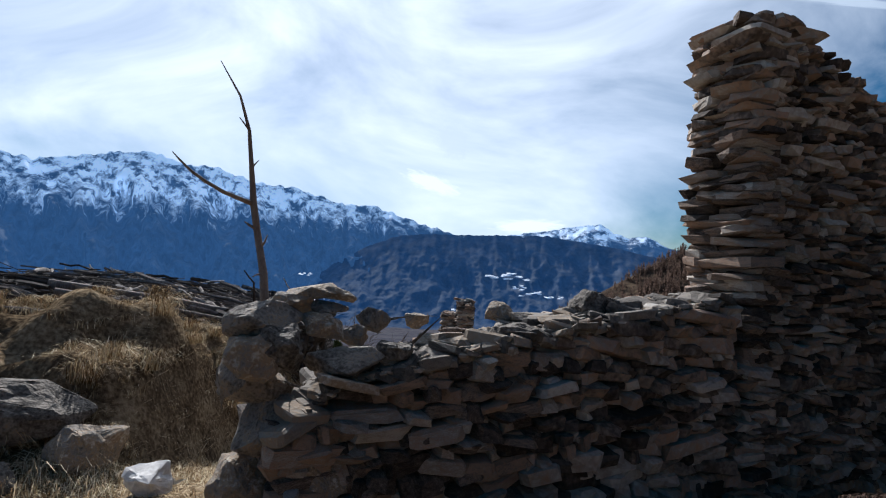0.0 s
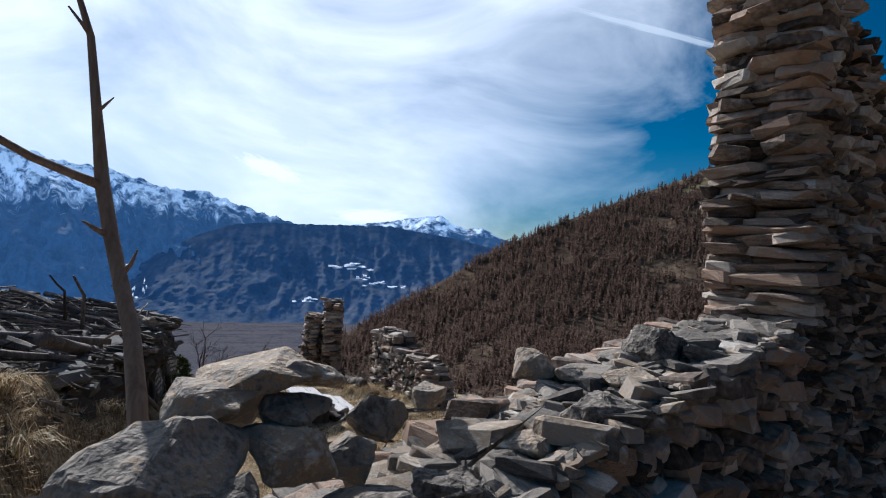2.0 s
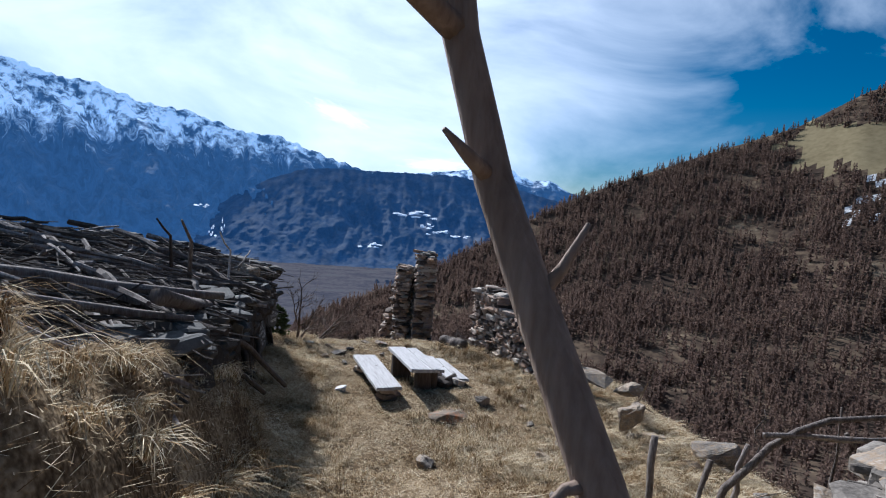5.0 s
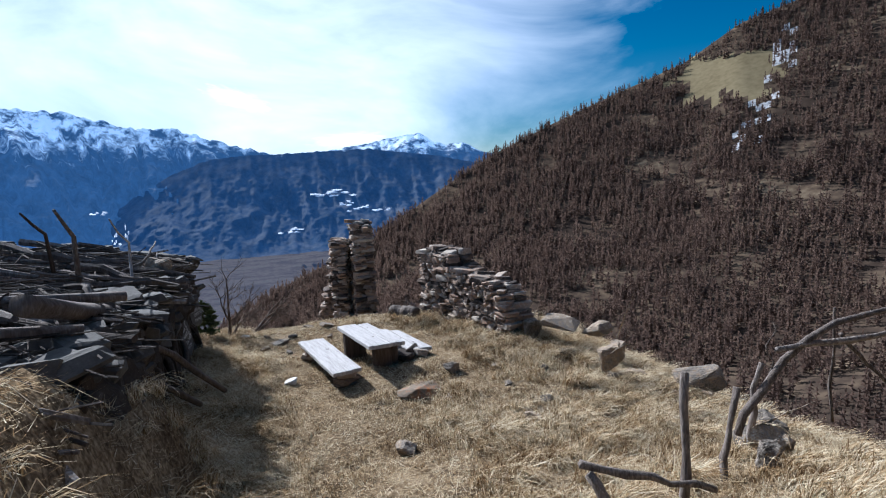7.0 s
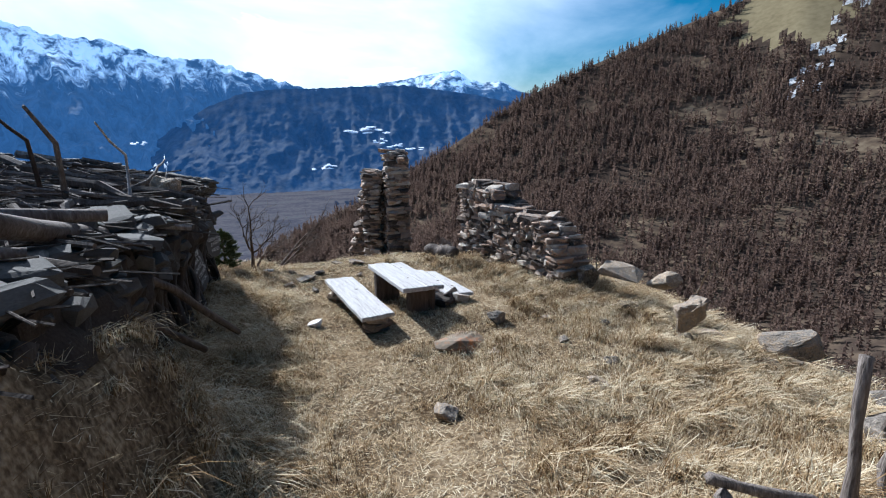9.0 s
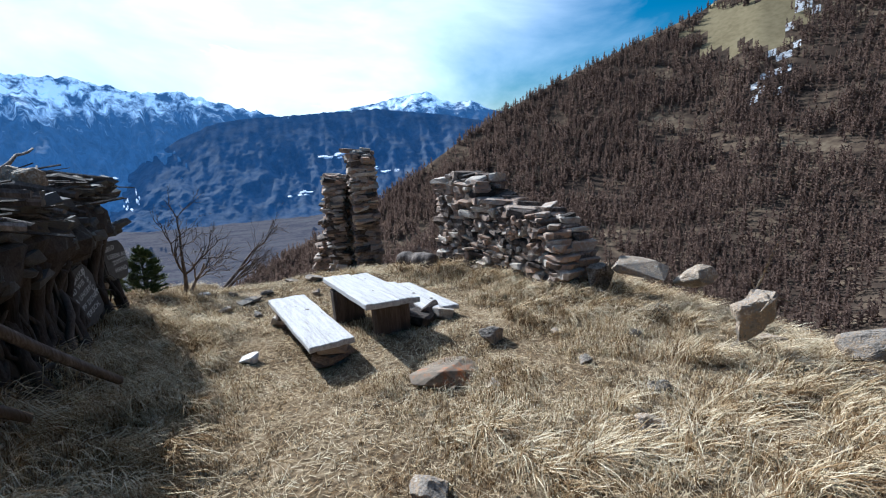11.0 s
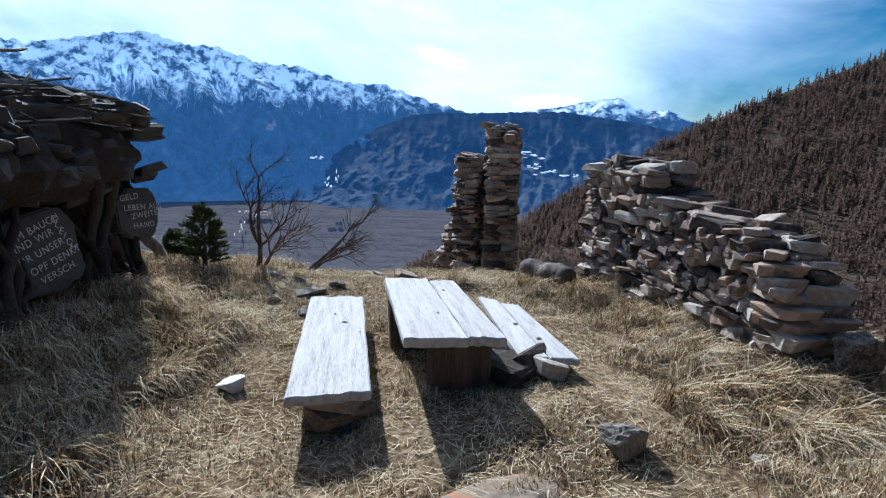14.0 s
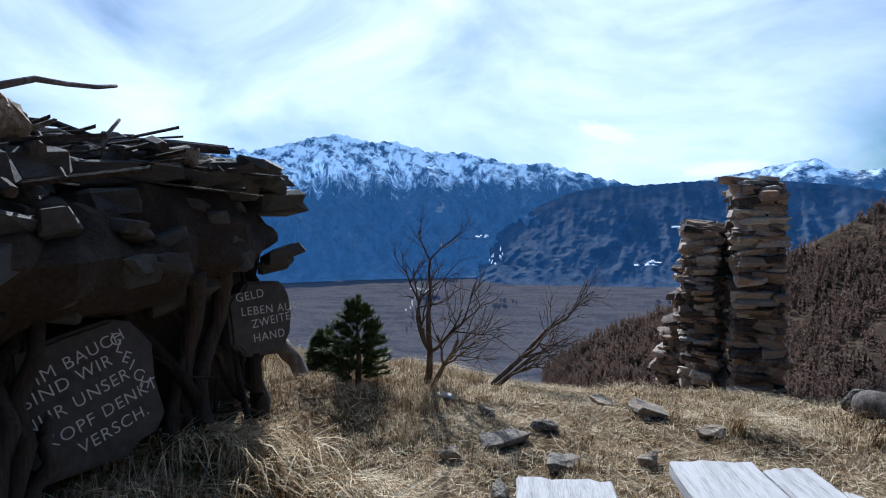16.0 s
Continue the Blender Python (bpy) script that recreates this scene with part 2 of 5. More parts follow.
# ---- stones ----
def stone_mesh(seed, material):
    """A slabby broken stone of unit size with chipped edges."""
    rnd = random.Random(seed)
    bm = bmesh.new()
    bmesh.ops.create_cube(bm, size=1.0)
    for v in bm.verts:
        v.co += Vector((rnd.uniform(-0.16, 0.16), rnd.uniform(-0.16, 0.16), rnd.uniform(-0.14, 0.14)))
    bmesh.ops.bevel(bm, geom=bm.edges[:], offset=0.13, segments=1, affect="EDGES", profile=0.5)
    for v in bm.verts:
        v.co += Vector([rnd.uniform(-0.06, 0.06) for _ in range(3)])
    me = bpy.data.meshes.new("stone")
    bm.to_mesh(me)
    bm.free()
    me.materials.append(material)
    return me


STONES = [stone_mesh(k, M_STONE) for k in range(14)]
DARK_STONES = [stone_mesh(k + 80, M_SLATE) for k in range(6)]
PALE_STONES = [stone_mesh(k + 40, M_RUBBLE) for k in range(14)]
STONE_ARRAYS = [(np.array([v.co[:] for v in me.vertices]), [tuple(p.vertices) for p in me.polygons]) for me in STONES]


def lay(name, poses, parent, nearest=None, keep=300, fill=M_STONE_FILL, meshes=STONES):
    """Lays stones at the given poses: the ones nearest to a place as objects of their own, the rest joined."""
    if nearest is not None:
        poses = sorted(poses, key=lambda m: (m.translation - Vector(nearest)).length)
    for m in poses[:keep]:
        ob = new(name, random.choice(meshes))
        child(ob, parent)
        ob.matrix_basis = m
    rest = poses[keep:]
    if rest:
        vs, fs, base = [], [], 0
        for m in rest:
            v, f = STONE_ARRAYS[random.randrange(len(STONES))]
            a = np.array(m)
            vs.append(v @ a[:3, :3].T + a[:3, 3])
            fs += [tuple(i + base for i in p) for p in f]
            base += len(v)
        ob = soup(name + "_courses", np.concatenate(vs).tolist(), fs, fill, parent)
        ob["kind"] = "stuff"


def wall(name, a, b, thick, foot, top, course=0.09, seed=1, ends=(True, True), nearest=None, keep=300, label="", size=1.0, loose=1.0, cap=True):
    """A dry-stone wall from a to b (plan), its left face on that line seen from a to b; foot and top are heights along it (0 to 1)."""
    rnd = random.Random(seed)
    a, b = Vector((*a, 0)), Vector((*b, 0))
    run = b - a
    length = run.length
    u = run.normalized()
    nrm = Vector((u.y, -u.x, 0))
    ang = math.degrees(math.atan2(u.y, u.x))
    root = tagged(empty(name), label, "ruin wall", kind="structure")
    poses = []
    # earth and rubble core
    bm = bmesh.new()
    cols = max(4, int(length / 0.15))
    rings = []
    for i in range(cols + 1):
        s = i / cols
        p = a + u * (0.08 + s * (length - 0.16))
        z0, z1 = foot(s) - 0.1, top(s) - 0.07 + rnd.uniform(-0.03, 0.02)
        i0, i1 = 0.1, thick - 0.1
        rings.append([bm.verts.new(p + nrm * d + Vector((0, 0, z))) for d, z in ((i0, z0), (i1, z0), (i1, z1), (i0, z1))])
    for r0, r1 in zip(rings, rings[1:]):
        for k in range(4):
            bm.faces.new((r0[k], r0[(k + 1) % 4], r1[(k + 1) % 4], r1[k]))
    bm.faces.new(rings[0][::-1])
    bm.faces.new(rings[-1])
    bmesh.ops.recalc_face_normals(bm, faces=bm.faces[:])
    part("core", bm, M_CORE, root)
    for face in (0, 1):
        z = min(foot(0), foot(1), foot(0.5)) - 0.05
        zmax = max(top(k / 20) for k in range(21))
        while z < zmax:
            h = course * rnd.uniform(0.6, 1.4)
            s = rnd.uniform(-0.1, 0.0)
            while s < length:
                w = min(0.6, max(0.1, rnd.lognormvariate(-1.75, 0.55))) * size
                mid = (s + w / 2) / length
                if 0 <= mid <= 1 and foot(mid) - 0.12 < z and z + h * 0.55 < top(mid) + 0.03:
                    d = rnd.uniform(0.2, 0.34)
                    out = rnd.uniform(-0.035, 0.035) * loose
                    off = d / 2 + out if face == 0 else thick - d / 2 - out
                    p = a + u * (s + w / 2) + nrm * off
                    poses.append(Matrix.LocRotScale((p.x, p.y, z + h / 2 + rnd.uniform(-0.02, 0.02)), Euler((radians(rnd.uniform(-9, 9) * loose), radians(rnd.uniform(-9, 9) * loose), radians(ang + rnd.choice((0, 180)) + rnd.uniform(-14, 14) * loose))), (w * 1.12, d, h * rnd.uniform(0.85, 1.35))))
                s += w
            z += h * 0.94
    for end, on in zip((0, 1), ends):
        if not on:
            continue
        z = foot(end) - 0.05
        while z < top(end) - 0.02:
            h = course * rnd.uniform(0.6, 1.3)
            s = 0.0
            while s < thick:
                w = rnd.uniform(0.18, 0.5)
                w = min(w, thick - s + 0.05)
                p = a + u * ((0.1 if end == 0 else length - 0.1) + rnd.uniform(-0.05, 0.03) * (1 if end else -1) * loose) + nrm * (s + w / 2)
                poses.append(Matrix.LocRotScale((p.x, p.y, z + h / 2), Euler((radians(rnd.uniform(-6, 6)), radians(rnd.uniform(-6, 6)), radians(ang + 90 + rnd.uniform(-9, 9)))), (w * 1.05, rnd.uniform(0.22, 0.4), h * 1.08)))
                s += w
            z += h * 0.94
    # loose cap stones
    s = 0.0
    while s < length and cap:
        w = rnd.uniform(0.16, 0.42) * size
        for row in (0.3, 0.75):
            if rnd.random() < 0.85:
                k = min(1, (s + w / 2) / length)
                p = a + u * (s + w / 2) + nrm * (thick * row + rnd.uniform(-0.06, 0.06))
                poses.append(Matrix.LocRotScale((p.x, p.y, top(k) + rnd.uniform(-0.02, 0.04)), Euler((radians(rnd.uniform(-10, 10)), radians(rnd.uniform(-12, 12)), radians(ang + rnd.uniform(-40, 40)))), (w, rnd.uniform(0.2, 0.4), rnd.uniform(0.05, 0.1))))
        s += w * 0.8
    lay("stone", poses, root, nearest, keep)
    return root


def ragged(table, seed, amount=0.05):
    """A broken wall top: heights along the wall, with uneven steps."""
    return lambda s: lerp_table(s, table) + amount * n2(s * 6, seed, 1.7, seed)


def rock(name, at, size, turn=0, material=M_BOULDER, seed=0, tilt=(0, 0), label="", points=15, sink=0.15, group="", category="stone"):
    """A broken boulder: a faceted hull with chipped edges and a rough skin, resting in the ground."""
    rnd = random.Random(seed * 13 + 5)
    bm = bmesh.new()
    for _ in range(points):
        v = Vector([rnd.gauss(0, 1) for _ in range(3)])
        v = v / (sum(abs(c) ** 3.2 for c in v) ** (1 / 3.2)) * rnd.uniform(0.84, 1.0)
        bm.verts.new((v.x * size[0] / 2, v.y * size[1] / 2, v.z * size[2] / 2))
    hull = bmesh.ops.convex_hull(bm, input=bm.verts[:])
    loose = [g for g in hull["geom_interior"] if isinstance(g, bmesh.types.BMVert)]
    bmesh.ops.delete(bm, geom=loose, context="VERTS")
    bmesh.ops.bevel(bm, geom=bm.edges[:], offset=min(size) * 0.06, segments=2, affect="EDGES", profile=0.6)
    bmesh.ops.triangulate(bm, faces=bm.faces[:])
    bmesh.ops.subdivide_edges(bm, edges=[e for e in bm.edges if e.calc_length() > max(size) * 0.18], cuts=3, use_grid_fill=True)
    r = min(size)
    for v in bm.verts:
        c = v.co * (3.0 / max(size)) + Vector((seed, 0, 0))
        v.co += v.co.normalized() * (noise.noise(c) * r * 0.1 + noise.noise(c * 3.1) * r * 0.06 + noise.noise(c * 8.0) * r * 0.03)
    bmesh.ops.recalc_face_normals(bm, faces=bm.faces[:])
    ob = part(name, bm, material)
    z = at[2] if len(at) > 2 else ground_z(at[0], at[1]) + size[2] * (0.5 - sink)
    ob.matrix_basis = pose(at[0], at[1], z, tilt[0], tilt[1], turn)
    return tagged(ob, label or "angular grey boulder half sunk in dry grass", category, group)


# front wall of the ruin, low, breached at its near end
W1A, W1B = (0.68, 0.52), (3.66, 1.86)
wall("wall_front", W1B, W1A, 0.8, lambda s: 2.05, ragged([(0, 3.46), (0.12, 3.36), (0.36, 3.27), (0.55, 3.15), (0.75, 3.02), (0.92, 2.85), (1, 2.68)], 3, 0.04), 0.07, 11, (False, True), (1.0, 0.9, 3.0), 300, "low ruined dry-stone wall with a broken crest in shade", size=0.75, loose=1.4, cap=False)
# tall fragment and the wall that turns back behind it
wall("wall_tower", (5.75, 2.6), (3.77, 1.9), 0.6, lambda s: 2.0, ragged([(0, 5.15), (0.2, 5.2), (0.5, 5.3), (0.7, 5.55), (0.9, 5.72), (1, 5.66)], 7, 0.06), 0.06, 12, (False, True), (3.5, 1.9, 3.9), 300, "tall ragged fragment of a dry-stone house wall", loose=1.25, size=0.62)
wall("wall_east", (6.1, -4.5), (5.75, 2.9), 0.55, lambda s: 1.9, ragged([(0, 4.7), (0.5, 5.0), (1, 5.2)], 9, 0.06), 0.1, 13, (True, False), (5.8, 2, 3.5), 150, "dry-stone side wall of the ruin in shade")
wall("wall_back", (-3.5, -4.9), (6.1, -4.5), 0.5, lambda s: 1.9, ragged([(0, 3.2), (1, 4.4)], 19, 0.06), 0.14, 14, (True, True), (2, -4.5, 3), 40, "plain dry-stone rear wall of the ruin", size=1.5)
# wall stub beside the picnic table
wall("wall_stub", (3.72, 10.2), (3.02, 12.9), 0.6, lambda s: 0.5, ragged([(0, 1.15), (0.08, 1.45), (0.2, 1.58), (0.3, 1.62), (0.45, 1.68), (0.6, 1.76), (0.63, 2.0), (0.9, 2.04), (1, 1.98)], 5, 0.05), 0.085, 15, (True, True), (3.4, 11.5, 1.3), 300, "crumbling sunlit dry-stone wall stub with a stepped top", loose=1.15, size=0.66)
# free-standing pillar: a thick column, a thin one and the wall between them
wall("pillar_main", (2.0, 15.5), (2.06, 16.1), 0.46, lambda s: -0.6, ragged([(0, 2.42), (0.5, 2.52), (1, 2.4)], 6, 0.05), 0.075, 16, (True, True), (2.0, 15.8, 1), 200, "slender free-standing remnant of a dry-stone wall corner", loose=1.6, size=0.7)
wall("pillar_side", (1.3, 16.75), (2.1, 16.55), 0.22, lambda s: -0.6, ragged([(0, 0.2), (0.2, 0.5), (0.36, 1.2), (0.5, 1.75), (0.7, 1.9), (1, 2.0)], 8, 0.06), 0.075, 17, (True, False), (1.6, 16, 1), 150, "stepped flank of the ruined stone pillar", loose=1.6, size=0.7)
wall("pillar_flank", (1.6, 15.9), (1.66, 16.5), 0.18, lambda s: -0.6, ragged([(0, 1.6), (0.3, 1.92), (1, 2.05)], 9, 0.06), 0.075, 18, (True, False), (1.6, 16, 1), 120, "thin outer column of the ruined stone pillar", loose=1.4, size=0.6)

# ---- loose boulders ----
rock("boulder", (0.49, 0.78, 3.31), (0.48, 0.39, 0.31), 25, M_BOULDER, 1, (20, 24), "broken angular grey boulder at the end of the ruined wall")
rock("boulder", (0.64, 0.68, 3.17), (0.34, 0.27, 0.29), 55, M_BOULDER, 3, (30, 12), "broken angular grey boulder at the end of the ruined wall")
rock("boulder", (0.51, 0.62, 3.13), (0.34, 0.28, 0.25), 10, M_BOULDER, 4, (0, 8), "broken angular grey boulder at the end of the ruined wall")
rock("boulder", (0.77, 0.95, 3.26), (0.28, 0.23, 0.18), 20, M_BOULDER, 6, (4, 4), "broken angular grey boulder at the end of the ruined wall")
rock("boulder", (0.95, 1.05, 3.20), (0.23, 0.19, 0.16), 60, M_BOULDER, 7, (8, 6), "broken angular grey boulder at the end of the ruined wall")
rock("boulder", (1.04, 1.15, 3.30), (0.23, 0.19, 0.17), 30, M_BOULDER, 8, (10, -8), "broken angular grey boulder at the end of the ruined wall")
rock("flat_slab", (0.68, 1.10, 3.46), (0.37, 0.30, 0.11), 15, M_BOULDER, 9, (6, -6), "flat grey slab stacked on the wall end")
rock("flat_slab", (0.57, 1.00, 3.37), (0.32, 0.26, 0.16), -8, M_BOULDER, 10, (4, 3), "flat grey slab stacked on the wall end")
rock("flat_slab", (0.80, 1.05, 3.36), (0.25, 0.21, 0.13), 30, M_BOULDER, 11, (4, -4), "flat grey slab stacked on the wall end")
rock("flat_slab", (0.82, 1.10, 3.43), (0.25, 0.20, 0.09), 40, M_BOULDER, 12, (6, 12), "flat grey slab stacked on the wall end")
rock("flat_slab", (1.95, 1.30, 3.21), (0.40, 0.32, 0.19), 20, M_BOULDER, 13, (8, 6), "flat weathered slab on the wall crest")
rock("boulder", (2.56, 1.75, 3.38), (0.40, 0.33, 0.29), 30, M_BOULDER, 14, (6, 10), "flat weathered slab on the wall crest")
rock("flat_slab", (2.25, 1.50, 3.29), (0.34, 0.27, 0.15), 10, M_BOULDER, 15, (6, -6), "flat weathered slab on the wall crest")
rock("boulder", (1.87, 1.75, 3.32), (0.27, 0.22, 0.15), 0, M_BOULDER, 16, (4, 5), "flat weathered slab on the wall crest")
rock("flat_slab", (1.20, 0.90, 3.13), (0.25, 0.21, 0.18), 20, M_BOULDER, 17, (14, 4), "flat weathered slab on the wall crest")
rock("flat_slab", (0.94, 0.82, 3.10), (0.47, 0.38, 0.15), 12, M_BOULDER, 18, (10, -4), "broad dark slab at the foot of the breach")
rock("boulder", (1.28, 1.45, 3.27), (0.24, 0.19, 0.12), 70, M_BOULDER, 19, (6, 4), "flat weathered slab on the wall crest")
rock("flat_slab", (1.56, 1.15, 3.17), (0.25, 0.21, 0.10), 35, M_BOULDER, 20, (8, 8), "flat weathered slab on the wall crest")
rock("boulder", (2.03, 1.65, 3.30), (0.23, 0.19, 0.10), 50, M_BOULDER, 21, (6, 4), "flat weathered slab on the wall crest")
rock("flat_slab", (1.41, 1.10, 3.12), (0.25, 0.20, 0.10), -20, M_BOULDER, 22, (8, -8), "flat weathered slab on the wall crest")
rock("flat_slab", (3.00, 1.90, 3.37), (0.41, 0.33, 0.15), 15, M_BOULDER, 23, (3, 4), "flat weathered slab on the wall crest")
rock("flat_slab", (3.11, 1.75, 3.31), (0.36, 0.29, 0.12), 5, M_BOULDER, 24, (3, -4), "flat weathered slab on the wall crest")
rock("boulder", (0.60, 0.78, 2.75), (0.59, 0.42, 0.36), 20, M_BOULDER, 210, (5, 4), "broken angular grey boulder at the end of the ruined wall")
rock("boulder", (0.46, 0.80, 2.97), (0.40, 0.42, 0.29), 60, M_BOULDER, 211, (5, 4), "broken angular grey boulder at the end of the ruined wall")
rock("boulder", (0.45, 0.74, 2.44), (0.41, 0.42, 0.32), 30, M_BOULDER, 214, (5, 4), "broken angular grey boulder at the end of the ruined wall")
rock("boulder", (0.82, 0.78, 2.70), (0.42, 0.42, 0.33), 15, M_BOULDER, 215, (5, 4), "broken angular grey boulder at the end of the ruined wall")
rock("boulder", (0.83, 0.76, 2.50), (0.48, 0.42, 0.32), 40, M_BOULDER, 217, (5, 4), "broken angular grey boulder at the end of the ruined wall")


def rubble():
    """Loose broken stone on the crest and the outer side of the front wall."""
    rnd = random.Random(77)
    root = tagged(empty("rubble"), "loose broken stones and grit along the wall crest", "rubble", kind="structure")
    a, b = Vector((*W1A, 0)), Vector((*W1B, 0))
    u = (b - a).normalized()
    nrm = Vector((-u.y, u.x, 0))
    crest = lambda s: lerp_table(s, [(0, 2.72), (0.1, 2.95), (0.3, 3.1), (0.5, 3.2), (0.7, 3.33), (1, 3.46)])
    poses = []
    for k in range(3000):
        s, d = rnd.random(), rnd.uniform(0.02, 1.3)
        p = a + u * s * (b - a).length + nrm * d
        z = crest(s) + 0.03 - max(0, d - 0.45) * 0.55
        w = rnd.choice((0.025, 0.03, 0.035, 0.04, 0.045, 0.05, 0.06, 0.07, 0.08, 0.1, 0.14, 0.2)) * rnd.uniform(0.8, 1.3)
        poses.append(Matrix.LocRotScale((p.x, p.y, z + rnd.uniform(-0.03, 0.02)), Euler([rnd.uniform(-0.35, 0.35), rnd.uniform(-0.35, 0.35), rnd.uniform(0, 6)]), (w, w * rnd.uniform(0.5, 0.9), w * rnd.uniform(0.18, 0.4))))
    lay("rubble_stone", poses, root, (1.2, 1.2, 3.2), 290, M_RUBBLE_FILL, PALE_STONES)
    # bank of earth and grit that carries it
    bm = bmesh.new()
    rows = []
    for i in range(25):
        s = i / 24
        p = a + u * s * (b - a).length
        rows.append([bm.verts.new((p + nrm * d) + Vector((0, 0, crest(s) - 0.04 + 0.03 * noise.noise(Vector((s * 12, d * 5, 1))) - drop))) for d, drop in ((0.07, 0.1), (0.4, 0.03), (0.75, 0.17), (1.0, 0.32), (1.3, 0.6), (1.8, 1.5))])
    for r0, r1 in zip(rows, rows[1:]):
        for k in range(5):
            bm.faces.new((r0[k], r1[k], r1[k + 1], r0[k + 1]))
    part("bank", bm, M_GRIT, root, smooth=True)


rubble()
rock("boulder", (-1.3, 1.4), (1.1, 0.75, 0.5), 20, M_BOULDER, 13, (10, 12), "big pale slab of rock leaning on the slope")
rock("boulder", (-0.72, 1.3), (0.5, 0.4, 0.3), 70, M_BOULDER, 14, (8, 0))
rock("boulder", (-0.2, 1.0), (0.3, 0.26, 0.24), 20, M_WHITE, 15, (8, 0), "pale quartz stone beside the wall end")
rock("boulder", (-1.0, 0.9), (0.35, 0.3, 0.2), 20, M_BOULDER, 16)
rock("upright_stone", (4.25, 7.85, 0.98), (0.52, 0.36, 0.6), 20, M_BOULDER, 17, (4, -8), "squat upright grey stone standing in the grass")
rock("flat_slab", (4.55, 9.75, 1.0), (0.85, 0.75, 0.16), 12, M_BOULDER, 18, (14, 6), "broad flat slab beside the wall stub")
rock("boulder", (4.15, 10.0, 0.9), (0.4, 0.36, 0.4), 30, M_BOULDER, 19, (0, 0), "rounded grey stone at the wall end")
rock("boulder", (5.15, 9.5, 0.85), (0.6, 0.4, 0.3), 10, M_BOULDER, 20)
rock("boulder", (5.6, 7.7, 0.55), (0.8, 0.55, 0.4), -10, M_BOULDER, 21)
rock("boulder", (1.72, 8.55), (0.74, 0.56, 0.18), 15, M_RED, 22, (-4, 6), "flat rust-stained boulder before the table", sink=0.3)
rock("boulder", (2.62, 7.1), (0.34, 0.3, 0.2), 15, M_BOULDER, 23, (0, 6), "pale stone sunk in the grass", sink=0.35)
rock("boulder", (0.1, 9.7), (0.26, 0.2, 0.12), 15, M_WHITE, 24, label="small white stone in the turf")
rock("boulder", (2.36, 9.1), (0.3, 0.22, 0.18), 15, M_BOULDER, 25, label="small grey stone in the turf")


# ---- timber ----
def limb(bm, points, radii, sides=8, rough=0.12, seed=0):
    """A tapering, slightly lumpy branch along a line of points."""
    pts = [Vector(p) for p in points]
    rings = []
    for i, (p, r) in enumerate(zip(pts, radii)):
        d = (pts[min(i + 1, len(pts) - 1)] - pts[max(i - 1, 0)]).normalized()
        x = d.orthogonal().normalized() if i == 0 else (x - d * x.dot(d)).normalized()
        y = d.cross(x)
        rings.append([bm.verts.new(p + (x * math.cos(k * math.tau / sides) + y * math.sin(k * math.tau / sides)) * r * (1 + rough * noise.noise(Vector((k * 1.3 + seed, i * 0.9, seed * 2.1))))) for k in range(sides)])
    for a, b in zip(rings, rings[1:]):
        for k in range(sides):
            bm.faces.new((a[k], a[(k + 1) % sides], b[(k + 1) % sides], b[k]))
    bm.faces.new(rings[0][::-1])
    bm.faces.new(rings[-1])


def wander(a, b, steps, amount, rnd):
    """Points from a to b along a crooked line."""
    a, b = Vector(a), Vector(b)
    out = []
    for i in range(steps + 1):
        k = i / steps
        j = amount * math.sin(math.pi * k)
        out.append(a.lerp(b, k) + Vector([rnd.uniform(-j, j) for _ in range(3)]))
    return out


def log(name, a, b, r0, r1, seed, label, material=M_LOG, steps=6, bend=0.03, group="", category="log"):
    rnd = random.Random(seed)
    bm = bmesh.new()
    base = Vector(a)
    pts = [p - base for p in wander(a, b, steps, bend, rnd)]
    limb(bm, pts, [r0 + (r1 - r0) * i / steps for i in range(steps + 1)], 9, 0.22, seed)
    ob = part(name, bm, material, smooth=True)
    ob.location = base
    return tagged(ob, label, category, group)


